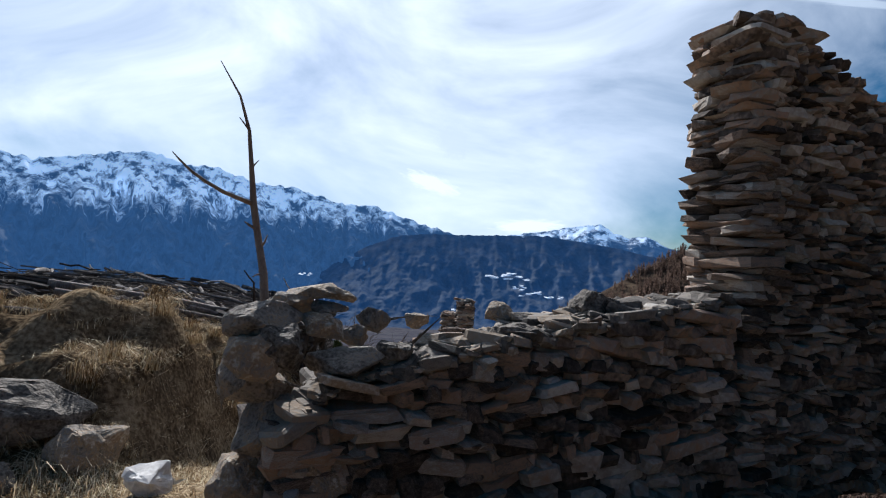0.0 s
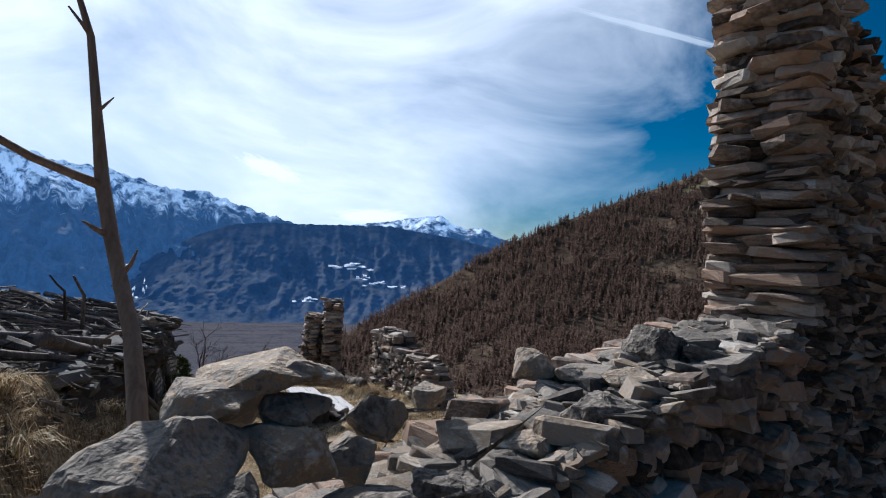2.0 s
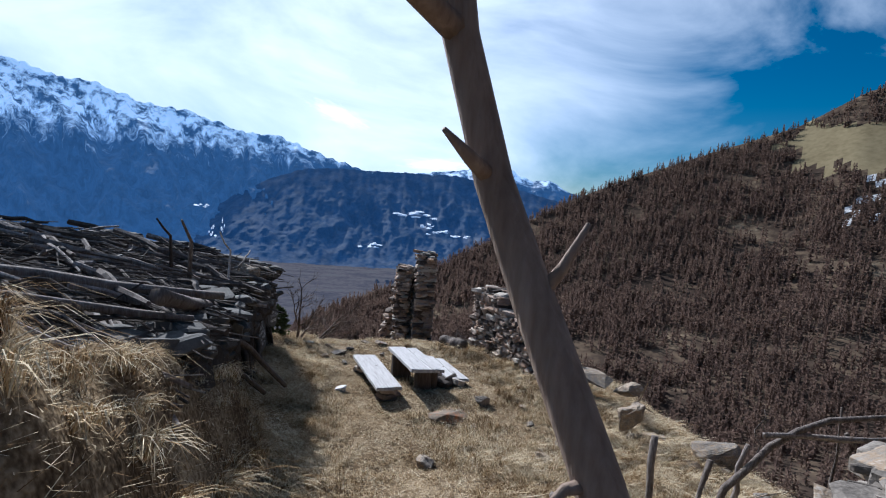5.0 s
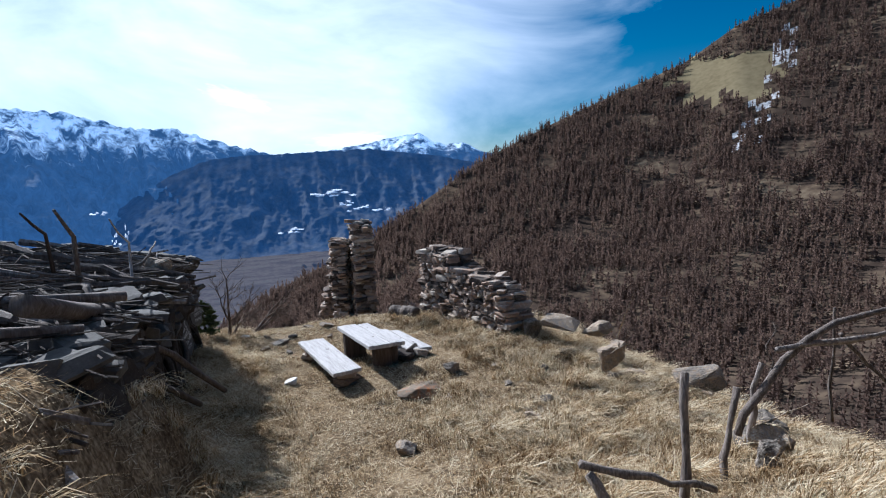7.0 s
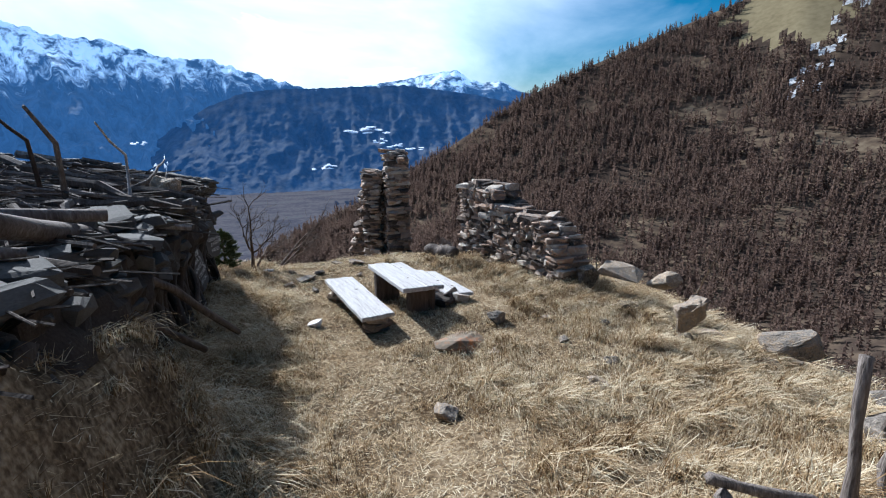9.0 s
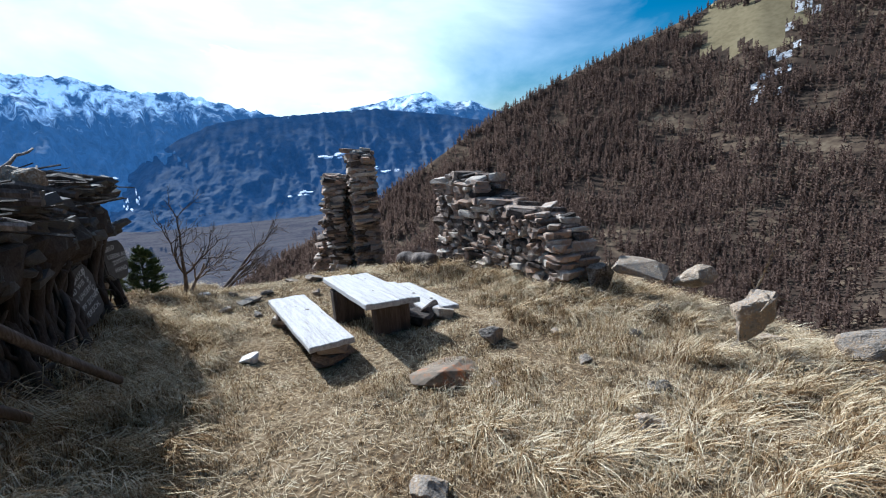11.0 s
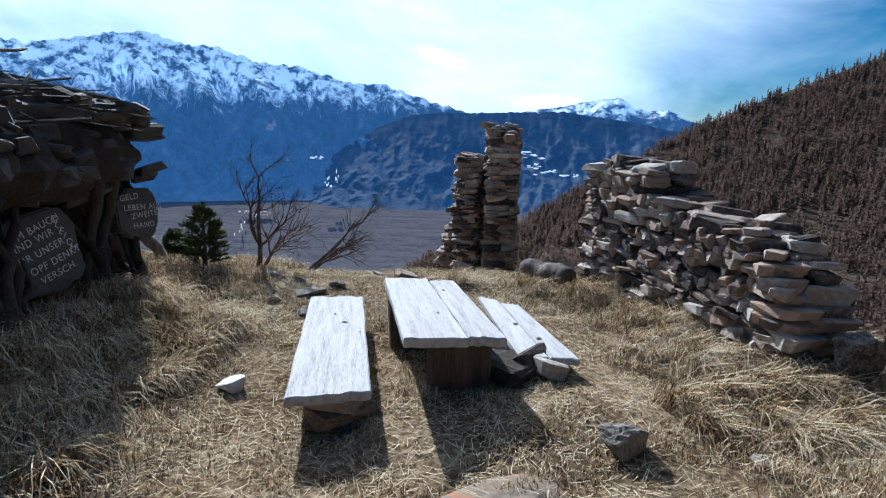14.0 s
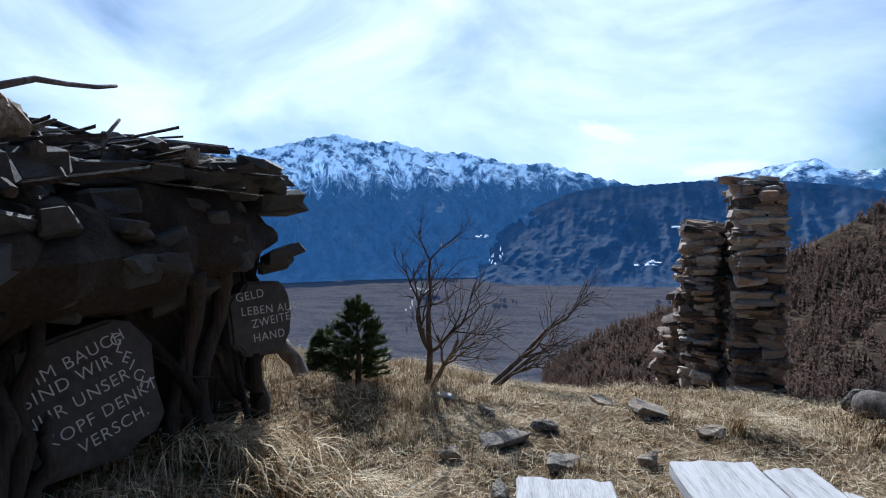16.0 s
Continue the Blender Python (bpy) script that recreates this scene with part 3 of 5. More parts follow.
# bare dead tree at the breach
def bare_tree(at):
    root = tagged(empty("bare_tree", at), "leafless grey-brown dead sapling with few crooked limbs", "tree")
    T = lambda *p: Vector(p)
    spine = [T(0.06, -0.06, -0.95), T(0.0, 0, 0), T(-0.05, 0.1, 0.2), T(-0.11, 0.17, 0.37), T(-0.155, 0.22, 0.5), T(-0.2, 0.26, 0.67), T(-0.235, 0.28, 0.92), T(-0.27, 0.29, 1.18), T(-0.35, 0.3, 1.42), T(-0.5, 0.3, 1.66)]
    rad = [0.031, 0.028, 0.026, 0.024, 0.023, 0.022, 0.016, 0.012, 0.008, 0.003]
    bm = bmesh.new()
    limb(bm, spine, rad, 12, 0.12, 3)
    part("trunk", bm, M_TRUNK, root, smooth=True)
    for pts, r in (([spine[5], T(-0.27, 0.2, 0.695), T(-0.36, 0.13, 0.73), T(-0.45, 0.06, 0.785), T(-0.52, 0.0, 0.84), T(-0.57, -0.05, 0.9), T(-0.6, -0.08, 0.94)], (0.018, 0.015, 0.013, 0.011, 0.009, 0.006, 0.003)),
                   ([spine[4], T(-0.19, 0.19, 0.52), T(-0.225, 0.17, 0.545)], (0.012, 0.009, 0.003)),
                   ([spine[7], T(-0.29, 0.27, 1.21), T(-0.33, 0.26, 1.26)], (0.008, 0.006, 0.003)),
                   ([spine[3], T(-0.08, 0.17, 0.41), T(-0.06, 0.16, 0.46)], (0.01, 0.007, 0.003)),
                   ([spine[2], T(-0.09, 0.09, 0.2), T(-0.12, 0.08, 0.18)], (0.01, 0.006, 0.002)),
                   ([spine[6], T(-0.21, 0.28, 0.95), T(-0.19, 0.29, 0.98)], (0.007, 0.005, 0.002))):
        bm = bmesh.new()
        limb(bm, pts, r, 9, 0.12, 5)
        part("branch", bm, M_TRUNK, root, smooth=True)
    return root


bare_tree((0.34, 1.26, 3.32))


# ---- picnic table and benches ----
def plank(name, corners, thick, seed, parent, label=""):
    """A thick sawn plank between four top corners (far left, far right, near right, near left) with a waney edge."""
    rnd = random.Random(seed)
    fl, fr, nr, nl = [Vector(c) for c in corners]
    nx, ny = 8, 18
    bm = bmesh.new()
    grid = {}
    for j in range(ny + 1):
        for i in range(nx + 1):
            u, v = i / nx, j / ny
            edge = 0.018 * noise.noise(Vector((seed, v * 5, 0 if u < 0.5 else 9)))
            u2 = u + (edge if i in (0, nx) else 0)
            p = nl.lerp(fl, v).lerp(nr.lerp(fr, v), u2)
            p.z += 0.006 * noise.noise(Vector((u * 4, v * 3, seed)))
            end = 0.02 * noise.noise(Vector((u * 6, seed, v))) if j in (0, ny) else 0
            p += (fl - nl).normalized() * end
            grid[i, j] = bm.verts.new(p)
    for j in range(ny):
        for i in range(nx):
            bm.faces.new((grid[i, j], grid[i + 1, j], grid[i + 1, j + 1], grid[i, j + 1]))
    ext = bmesh.ops.extrude_face_region(bm, geom=bm.faces[:])
    for g in ext["geom"]:
        if isinstance(g, bmesh.types.BMVert):
            g.co.z -= thick
    bmesh.ops.recalc_face_normals(bm, faces=bm.faces[:])
    bmesh.ops.bevel(bm, geom=[e for e in bm.edges if len(e.link_faces) == 2 and e.calc_face_angle() > 1.0], offset=0.008, segments=1, affect="EDGES")
    c = (fl + fr + nr + nl) / 4
    long = ((fl + fr) / 2 - (nl + nr) / 2)
    turn = Matrix.Translation(c) @ Matrix.Rotation(math.atan2(long.y, long.x) - math.pi / 2, 4, "Z")
    bm.transform(turn.inverted())
    ob = part(name, bm, M_PALE, parent, label)
    ob.matrix_basis = turn
    return ob


def stump(name, at, size, seed, parent, mat=M_LEG, turn=0):
    """A split log set upright, with a ribbed bark face."""
    bm = bmesh.new()
    rings = []
    for j in range(5):
        ring = []
        for k in range(14):
            a = k * math.tau / 14
            r = 1 + 0.13 * noise.noise(Vector((k * 0.9, seed, j * 0.25))) + (0.05 if j == 0 else 0)
            ring.append(bm.verts.new((math.copysign(abs(math.cos(a)) ** 0.6, math.cos(a)) * r * size[0] / 2, math.copysign(abs(math.sin(a)) ** 0.6, math.sin(a)) * r * size[1] / 2, j / 4 * size[2])))
        rings.append(ring)
    for a, b in zip(rings, rings[1:]):
        for k in range(14):
            bm.faces.new((a[k], a[(k + 1) % 14], b[(k + 1) % 14], b[k]))
    bm.faces.new(rings[0][::-1])
    bm.faces.new(rings[-1])
    ob = part(name, bm, mat, parent)
    ob.matrix_basis = pose(at[0], at[1], at[2], 0, 0, turn)
    return ob


def knot(at, size, parent, turn=0):
    """A dark knot hole let into a plank."""
    bm = bmesh.new()
    bmesh.ops.create_circle(bm, cap_ends=True, segments=10, radius=0.5)
    ext = bmesh.ops.extrude_face_region(bm, geom=bm.faces[:])
    for g in ext["geom"]:
        if isinstance(g, bmesh.types.BMVert):
            g.co.z += 0.003
    for v in bm.verts:
        v.co.x *= size[0] * (1 + 0.2 * noise.noise(v.co * 3))
        v.co.y *= size[1]
    ob = part("knot", bm, M_LEG, parent, "dark knot in the wood")
    ob.matrix_basis = pose(at[0], at[1], at[2], 0, 0, turn)


def quad_at(corners, u, v):
    fl, fr, nr, nl = [Vector(c) for c in corners]
    return nl.lerp(fl, v).lerp(nr.lerp(fr, v), u)


def furniture():
    tb = [(0.92, 10.74, 1.15), (1.47, 11.0, 1.08), (1.8, 9.62, 1.08), (1.2, 9.38, 1.15)]
    root = tagged(base("picnic_table", (1.35, 10.2, 0.68)), "low rustic table of sun-bleached grey planks on split-log stumps", "table")
    mid_n, mid_f = quad_at(tb, 0.62, 0), quad_at(tb, 0.62, 1)
    left = [tb[0], tuple(quad_at(tb, 0.615, 1.02)), tuple(quad_at(tb, 0.615, 0.0)), tb[3]]
    right = [tuple(quad_at(tb, 0.625, 0.97)), tb[1], tb[2], tuple(quad_at(tb, 0.625, 0.02))]
    plank("plank", left, 0.06, 3, root)
    plank("plank", right, 0.06, 4, root)
    for x, y, w, d, t in ((1.46, 9.76, 0.28, 0.18, 15), (1.63, 9.84, 0.16, 0.16, 25), (1.16, 10.55, 0.36, 0.24, 10)):
        g = ground_z(x, y) - 0.05
        stump("leg", (x, y, g), (w, d, 1.04 - g), x * 9, root, turn=t)
    for u, v in ((0.46, 0.34), (0.72, 0.75)):
        knot(quad_at(tb, u, v) + Vector((0, 0, 0.002)), (0.018, 0.03), root, 10)
    bl = [(0.28, 10.89, 0.93), (0.70, 11.0, 0.915), (1.05, 9.2, 0.92), (0.63, 9.05, 0.935)]
    b = tagged(base("bench", (0.66, 10.0, 0.68)), "low bench of one broad sun-bleached plank on stones", "bench", "benches at the table")
    plank("seat", bl, 0.055, 5, b)
    for u, v in ((0.66, 0.62), (0.9, 0.5), (0.5, 0.73)):
        knot(quad_at(bl, u, v) + Vector((0, 0, 0.004)), (0.014 if u != 0.66 else 0.05, 0.018), b, 10)
    for x, y in ((0.82, 9.36), (0.5, 10.62)):
        g = ground_z(x, y)
        for k in range(3):
            ob = new("foot_stone", STONES[(k + int(x * 10)) % 14])
            child(ob, b)
            ob.matrix_basis = Matrix.LocRotScale((x, y, g - 0.01 + 0.075 * k), Euler((0, 0, radians(40 * k))), (0.36, 0.28, 0.085))
    rb = [(1.70, 11.34, 0.85), (2.05, 11.1, 0.85), (2.33, 9.97, 0.82), (1.93, 10.0, 0.82)]
    r = tagged(base("bench", (2.0, 10.5, 0.6)), "short sun-bleached bench with a dark log base on rubble", "bench", "benches at the table")
    lft = [rb[0], tuple(quad_at(rb, 0.5, 1.0)), tuple(quad_at(rb, 0.49, 0.0)), rb[3]]
    rgt = [tuple(quad_at(rb, 0.52, 0.95)), rb[1], rb[2], tuple(quad_at(rb, 0.51, 0.0))]
    plank("seat", lft, 0.05, 6, r)
    plank("seat", rgt, 0.05, 7, r)
    for u, v in ((0.4, 0.5), (0.62, 0.28)):
        knot(quad_at(rb, u, v) + Vector((0, 0, 0.004)), (0.04, 0.025), r, 10)
    bm = bmesh.new()
    limb(bm, [(1.98, 10.12, 0.68), (1.93, 10.5, 0.69), (1.9, 11.0, 0.7)], (0.12, 0.12, 0.11), 10, 0.1, 4)
    limb(bm, [(2.2, 10.08, 0.67), (2.1, 10.5, 0.69), (2.0, 11.0, 0.7)], (0.11, 0.12, 0.1), 10, 0.1, 7)
    part("base_log", bm, M_LEG, r)
    for k, (x, y) in enumerate(((1.8, 10.05), (1.88, 9.95), (2.12, 10.02), (1.72, 10.3), (1.98, 10.1))):
        ob = new("foot_stone", STONES[k])
        child(ob, r)
        ob.matrix_basis = Matrix.LocRotScale((x, y, ground_z(x, y) + 0.06), Euler((0.2 * k, 0.1, k)), (0.3, 0.24, 0.12))


furniture()


# ---- dug-out hut with a roof of sticks and slabs ----
def roof_z(x, y):
    """Top of the hut's earth roof."""
    k = max(0, -1.35 - x)
    return 2.3 + min(k, 1.6) * 0.22 + max(0, k - 1.6) * 0.1 + 0.06 * n2(x, y, 0.8, 2) + max(0, 8.5 - y) * 0.04 - max(0, 5.6 - y) * 0.25


def hut():
    root = tagged(base("dugout_hut", (-2.5, 9, 0.8)), "dark dug-out hut with walls of roots, its roof heaped with sticks", "hut")
    # earth body
    bm = bmesh.new()
    xs, ys = np.linspace(-7.5, -1.5, 20), np.linspace(4.4, 11.35, 24)
    top = [[bm.verts.new((x, y, roof_z(x, y) - 0.12)) for x in xs] for y in ys]
    for j in range(23):
        for i in range(19):
            bm.faces.new((top[j][i], top[j][i + 1], top[j + 1][i + 1], top[j + 1][i]))
    ring = [top[0][i] for i in range(20)] + [top[j][19] for j in range(1, 24)] + [top[23][i] for i in range(18, -1, -1)] + [top[j][0] for j in range(22, 0, -1)]
    low = [bm.verts.new((v.co.x, v.co.y, 0.4)) for v in ring]
    for k in range(len(ring)):
        q = (k + 1) % len(ring)
        bm.faces.new((ring[q], ring[k], low[k], low[q]))
    bmesh.ops.recalc_face_normals(bm, faces=bm.faces[:])
    part("body", bm, M_CORE, root)
    rnd = random.Random(5)
    # slabs and logs of the roof edge, oversailing the wall
    poses = []
    for k in range(150):
        y = rnd.uniform(5.2, 11.5)
        lay_r = rnd.randrange(3)
        x = -1.36 + 0.05 * lay_r - rnd.uniform(0, 0.55)
        poses.append(Matrix.LocRotScale((x, y, roof_z(x, y) - 0.1 + 0.08 * lay_r + rnd.uniform(-0.03, 0.03)), Euler((radians(rnd.uniform(-16, 16)), radians(rnd.uniform(-4, 22)), rnd.uniform(0, 6))), (rnd.uniform(0.2, 0.55), rnd.uniform(0.18, 0.36), rnd.uniform(0.05, 0.16))))
    for k in range(60):
        x = rnd.uniform(-4.5, -1.55)
        lay_r = rnd.randrange(3)
        poses.append(Matrix.LocRotScale((x, 11.38 + 0.06 * lay_r, roof_z(x, 11.4) - 0.1 + 0.08 * lay_r), Euler((radians(rnd.uniform(-9, 9)), radians(rnd.uniform(-9, 9)), rnd.uniform(0, 6))), (rnd.uniform(0.3, 0.6), rnd.uniform(0.25, 0.4), rnd.uniform(0.05, 0.11))))
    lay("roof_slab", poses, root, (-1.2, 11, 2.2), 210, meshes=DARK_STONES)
    # lumpy overhang of earth, roots and stones under the roof edge
    bm = bmesh.new()
    rings = []
    for j in range(61):
        y = 5.3 + j * 0.104
        ring = []
        for i in range(16):
            a = i * math.tau / 16
            lump = 1 + 0.5 * noise.noise(Vector((y * 1.7, math.cos(a) * 1.2, math.sin(a) * 1.2))) + 0.3 * noise.noise(Vector((y * 5, math.cos(a) * 2.5, math.sin(a) * 2.5))) + 0.14 * noise.noise(Vector((y * 12, math.cos(a) * 5, math.sin(a) * 5)))
            tail = math.sin(math.pi * min(1, (61 - j) / 12) / 2)
            ring.append(bm.verts.new((-1.47 + math.cos(a) * 0.3 * lump * tail, y, roof_z(-1.4, y) - 0.3 + math.sin(a) * 0.27 * lump * tail)))
        rings.append(ring)
    for r0, r1 in zip(rings, rings[1:]):
        for i in range(16):
            bm.faces.new((r0[i], r1[i], r1[(i + 1) % 16], r0[(i + 1) % 16]))
    part("overhang", bm, M_CORE, root, "lumpy dark overhang of earth and roots")
    for k in range(70):
        y = rnd.uniform(5.5, 11.3)
        a = rnd.uniform(-0.9, 1.2)
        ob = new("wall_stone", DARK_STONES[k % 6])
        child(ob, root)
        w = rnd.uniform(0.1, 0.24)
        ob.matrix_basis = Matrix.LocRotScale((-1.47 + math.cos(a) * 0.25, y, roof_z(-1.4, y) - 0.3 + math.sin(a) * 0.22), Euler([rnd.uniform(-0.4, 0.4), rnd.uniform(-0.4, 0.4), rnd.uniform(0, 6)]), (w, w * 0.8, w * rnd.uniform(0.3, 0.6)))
    # gnarled thick roots that run from the overhang to the ground
    for k in range(34):
        y = 5.6 + k * 0.172 + rnd.uniform(-0.06, 0.06)
        if 9.8 < y < 10.42 or y > 10.9:
            continue
        zt = roof_z(-1.4, y) - rnd.uniform(0.2, 0.5)
        yb = y + rnd.uniform(-0.45, 0.45)
        xb = -1.22 + rnd.uniform(-0.06, 0.22)
        gz = ground_z(xb, yb) - 0.06
        bm = bmesh.new()
        sway = rnd.uniform(-0.2, 0.2)
        pts = []
        for i in range(11):
            q = i / 10
            pts.append((-1.24 + (xb + 1.24) * q ** 2 - 0.12 * math.sin(math.pi * q), y + (yb - y) * q + sway * math.sin(math.tau * q) * 0.6, zt + (gz - zt) * q))
        r = rnd.uniform(0.022, 0.055)
        limb(bm, pts, [r * (1 + 0.5 * abs(q / 10 - 0.4)) for q in range(11)], 9, 0.45, k)
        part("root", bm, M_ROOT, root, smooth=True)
    # roots and trunks leaning on the wall
    for k in range(230):
        y = rnd.uniform(5.0, 11.4)
        if 9.72 < y < 10.5 or 10.95 < y < 11.5:
            continue
        x0 = -1.32 + rnd.uniform(-0.08, 0.2)
        g = ground_z(x0, y) - 0.05
        zt = rnd.uniform(1.3, roof_z(-1.4, y) - 0.05)
        a = (x0, y + rnd.uniform(-0.3, 0.3), g)
        b = (-1.44 + rnd.uniform(-0.03, 0.08), y + rnd.uniform(-0.5, 0.5), zt)
        r = rnd.choice((0.008, 0.011, 0.015, 0.02, 0.028, 0.038))
        bm = bmesh.new()
        pts = wander(a, b, 7, 0.06, rnd)
        limb(bm, pts, [r * (1.5 - 0.9 * i / 7) for i in range(8)], 8, 0.3, k)
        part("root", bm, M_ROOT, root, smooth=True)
    for k in range(16):
        x = rnd.uniform(-4.5, -2.0)
        bm = bmesh.new()
        pts = wander((x, 11.5, 0.9), (x + rnd.uniform(-0.3, 0.3), 11.36, 2.0), 6, 0.07, rnd)
        limb(bm, pts, [rnd.uniform(0.03, 0.06)] * 7, 7, 0.3, k)
        part("root", bm, M_ROOT, root, smooth=True)
    # boulders built into the wall
    for k in range(26):
        y = 5.2 + k * 0.24
        if 9.6 < y < 10.55 or y > 10.8:
            continue
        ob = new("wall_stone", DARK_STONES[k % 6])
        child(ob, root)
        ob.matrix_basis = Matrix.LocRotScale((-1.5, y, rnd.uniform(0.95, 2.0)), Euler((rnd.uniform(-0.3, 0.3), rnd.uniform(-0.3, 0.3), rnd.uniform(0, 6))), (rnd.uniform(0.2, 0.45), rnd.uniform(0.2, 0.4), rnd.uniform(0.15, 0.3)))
    # heaped sticks
    for k in range(300):
        x, y = rnd.uniform(-7.2, -1.5), rnd.uniform(4.4, 11.3)
        if k < 190:
            x, y = rnd.uniform(-4.6, -1.35), rnd.uniform(4.6, 11.2)
        n = rnd.uniform(0.7, 2.6)
        a = rnd.gauss(-0.35, 0.45)
        dx, dy = math.cos(a) * n / 2, math.sin(a) * n / 2
        z0 = max(roof_z(x - dx, y - dy), ground_z(x - dx, y - dy)) if x - dx > -7.4 else roof_z(-7.4, y)
        xe = min(x + dx, -1.0)
        z1 = roof_z(min(xe, -1.35), y + dy)
        lift = rnd.uniform(-0.06, 0.2)
        r = rnd.choice((0.008, 0.012, 0.016, 0.022, 0.035, 0.05))
        bm = bmesh.new()
        limb(bm, wander((x - dx, y - dy, z0 + lift), (xe, y + dy, z1 + rnd.uniform(-0.05, 0.22)), 4, 0.05, rnd), [r, r, r * 0.9, r * 0.8, r * 0.55], 6, 0.25, k)
        part("stick", bm, M_LOG, root)
    # joined brushwood below them
    vs, fs = [], []
    for k in range(1600):
        x, y = rnd.uniform(-6.5, -1.3), rnd.uniform(4.4, 11.3)
        n, a = rnd.uniform(0.3, 1.3), rnd.gauss(-0.35, 0.7)
        p = Vector((x, y, roof_z(x, y) + rnd.uniform(-0.05, 0.12)))
        d = Vector((math.cos(a), math.sin(a), rnd.uniform(-0.2, 0.12))) * n / 2
        r = rnd.uniform(0.004, 0.012)
        s = d.cross(Vector((0, 0, 1))).normalized() * r
        up = Vector((0, 0, r))
        b0 = len(vs)
        for e in (p - d, p + d):
            vs += [tuple(e + s), tuple(e - s * 0.5 + up), tuple(e - s * 0.5 - up)]
        fs += [(b0, b0 + 1, b0 + 4, b0 + 3), (b0 + 1, b0 + 2, b0 + 5, b0 + 4), (b0 + 2, b0, b0 + 3, b0 + 5)]
    soup("brushwood", vs, fs, M_LOG, root)["kind"] = "stuff"


hut()

# logs that lie along the mound and stick up from it
for k, (a, b, r0, r1) in enumerate((((-3.6, 4.9, 3.05), (-1.3, 6.0, 2.6), 0.05, 0.035), ((-4.2, 5.6, 3.1), (-1.3, 7.2, 2.6), 0.07, 0.045), ((-2.4, 3.4, 2.9), (-4.6, 2.8, 3.1), 0.08, 0.05), ((-1.6, 6.2, 2.6), (-0.85, 7.6, 1.35), 0.05, 0.03), ((-1.5, 7.2, 2.5), (-0.7, 8.6, 1.1), 0.045, 0.03))):
    log("log", a, b, r0, r1, 40 + k, "weathered grey log lying on the heaped mound", group="logs on the mound")
def bent(name, points, r0, r1, mat, label):
    """A crooked branch through a few places."""
    bm = bmesh.new()
    o = Vector(points[0])
    k = len(points) - 1
    limb(bm, [Vector(p) - o for p in points], [r0 + (r1 - r0) * i / k for i in range(k + 1)], 8, 0.25, r0 * 99)
    ob = part(name, bm, mat, smooth=True)
    ob.location = o
    return tagged(ob, label, "branch")


bent("upright_stick", [(-1.6, 8.86, 2.1), (-1.6, 8.86, 2.41), (-1.61, 8.95, 2.7), (-1.6, 8.93, 2.94), (-1.62, 8.6, 3.08), (-1.6, 8.22, 3.25)], 0.02, 0.008, M_PALE, "pale barkless crooked stick standing up from the heap")
bent("upright_stick", [(-2.05, 8.6, 2.5), (-2.0, 8.44, 3.08), (-2.0, 8.25, 3.2), (-2.0, 7.98, 3.38)], 0.03, 0.014, M_LOG, "dark broken branch standing up from the heap")
bent("upright_stick", [(-2.4, 9.0, 2.6), (-2.4, 8.9, 3.1), (-2.4, 8.6, 3.22), (-2.4, 8.32, 3.36)], 0.024, 0.01, M_LOG, "dark broken branch standing up from the heap")
bent("dead_branch", [(-1.9, 9.7, 2.5), (-1.65, 9.8, 2.6), (-1.6, 9.98, 2.68), (-1.6, 10.12, 2.74), (-1.6, 10.26, 2.75), (-1.6, 10.4, 2.77), (-1.6, 10.51, 2.8)], 0.02, 0.009, M_LOG, "crooked dark branch jutting from the hut roof")
bent("dead_branch", [(-1.6, 10.4, 2.45), (-1.6, 10.45, 2.56), (-1.6, 10.52, 2.64)], 0.012, 0.008, M_LOG, "short twig standing on the hut roof")
bent("log", [(-1.5, 5.67, 2.86), (-1.48, 6.6, 2.62), (-1.5, 7.6, 2.4), (-1.5, 8.5, 2.14)], 0.075, 0.055, M_LOG, "thick weathered log along the hut's eave")
log("log", (-1.62, 11.78, 1.26), (-1.22, 11.8, 0.76), 0.065, 0.055, 65, "short bleached log leaning at the hut corner", M_FENCE)
log("log", (2.35, 12.95, 0.78), (2.75, 12.4, 0.77), 0.1, 0.125, 66, "bleached grey log stump beside the wall stub", M_FENCE, 9, 0.05)
for k, (x, y, z, sz) in enumerate(((-1.5, 9.8, 2.52, (0.42, 0.34, 0.3)), (-1.4, 10.65, 2.46, (0.26, 0.24, 0.18)), (-1.55, 10.95, 2.46, (0.28, 0.22, 0.16)))):
    rock("boulder", (x, y, z), sz, 30 * k, M_BOULDER, 70 + k, label="stone weighing down the hut roof")


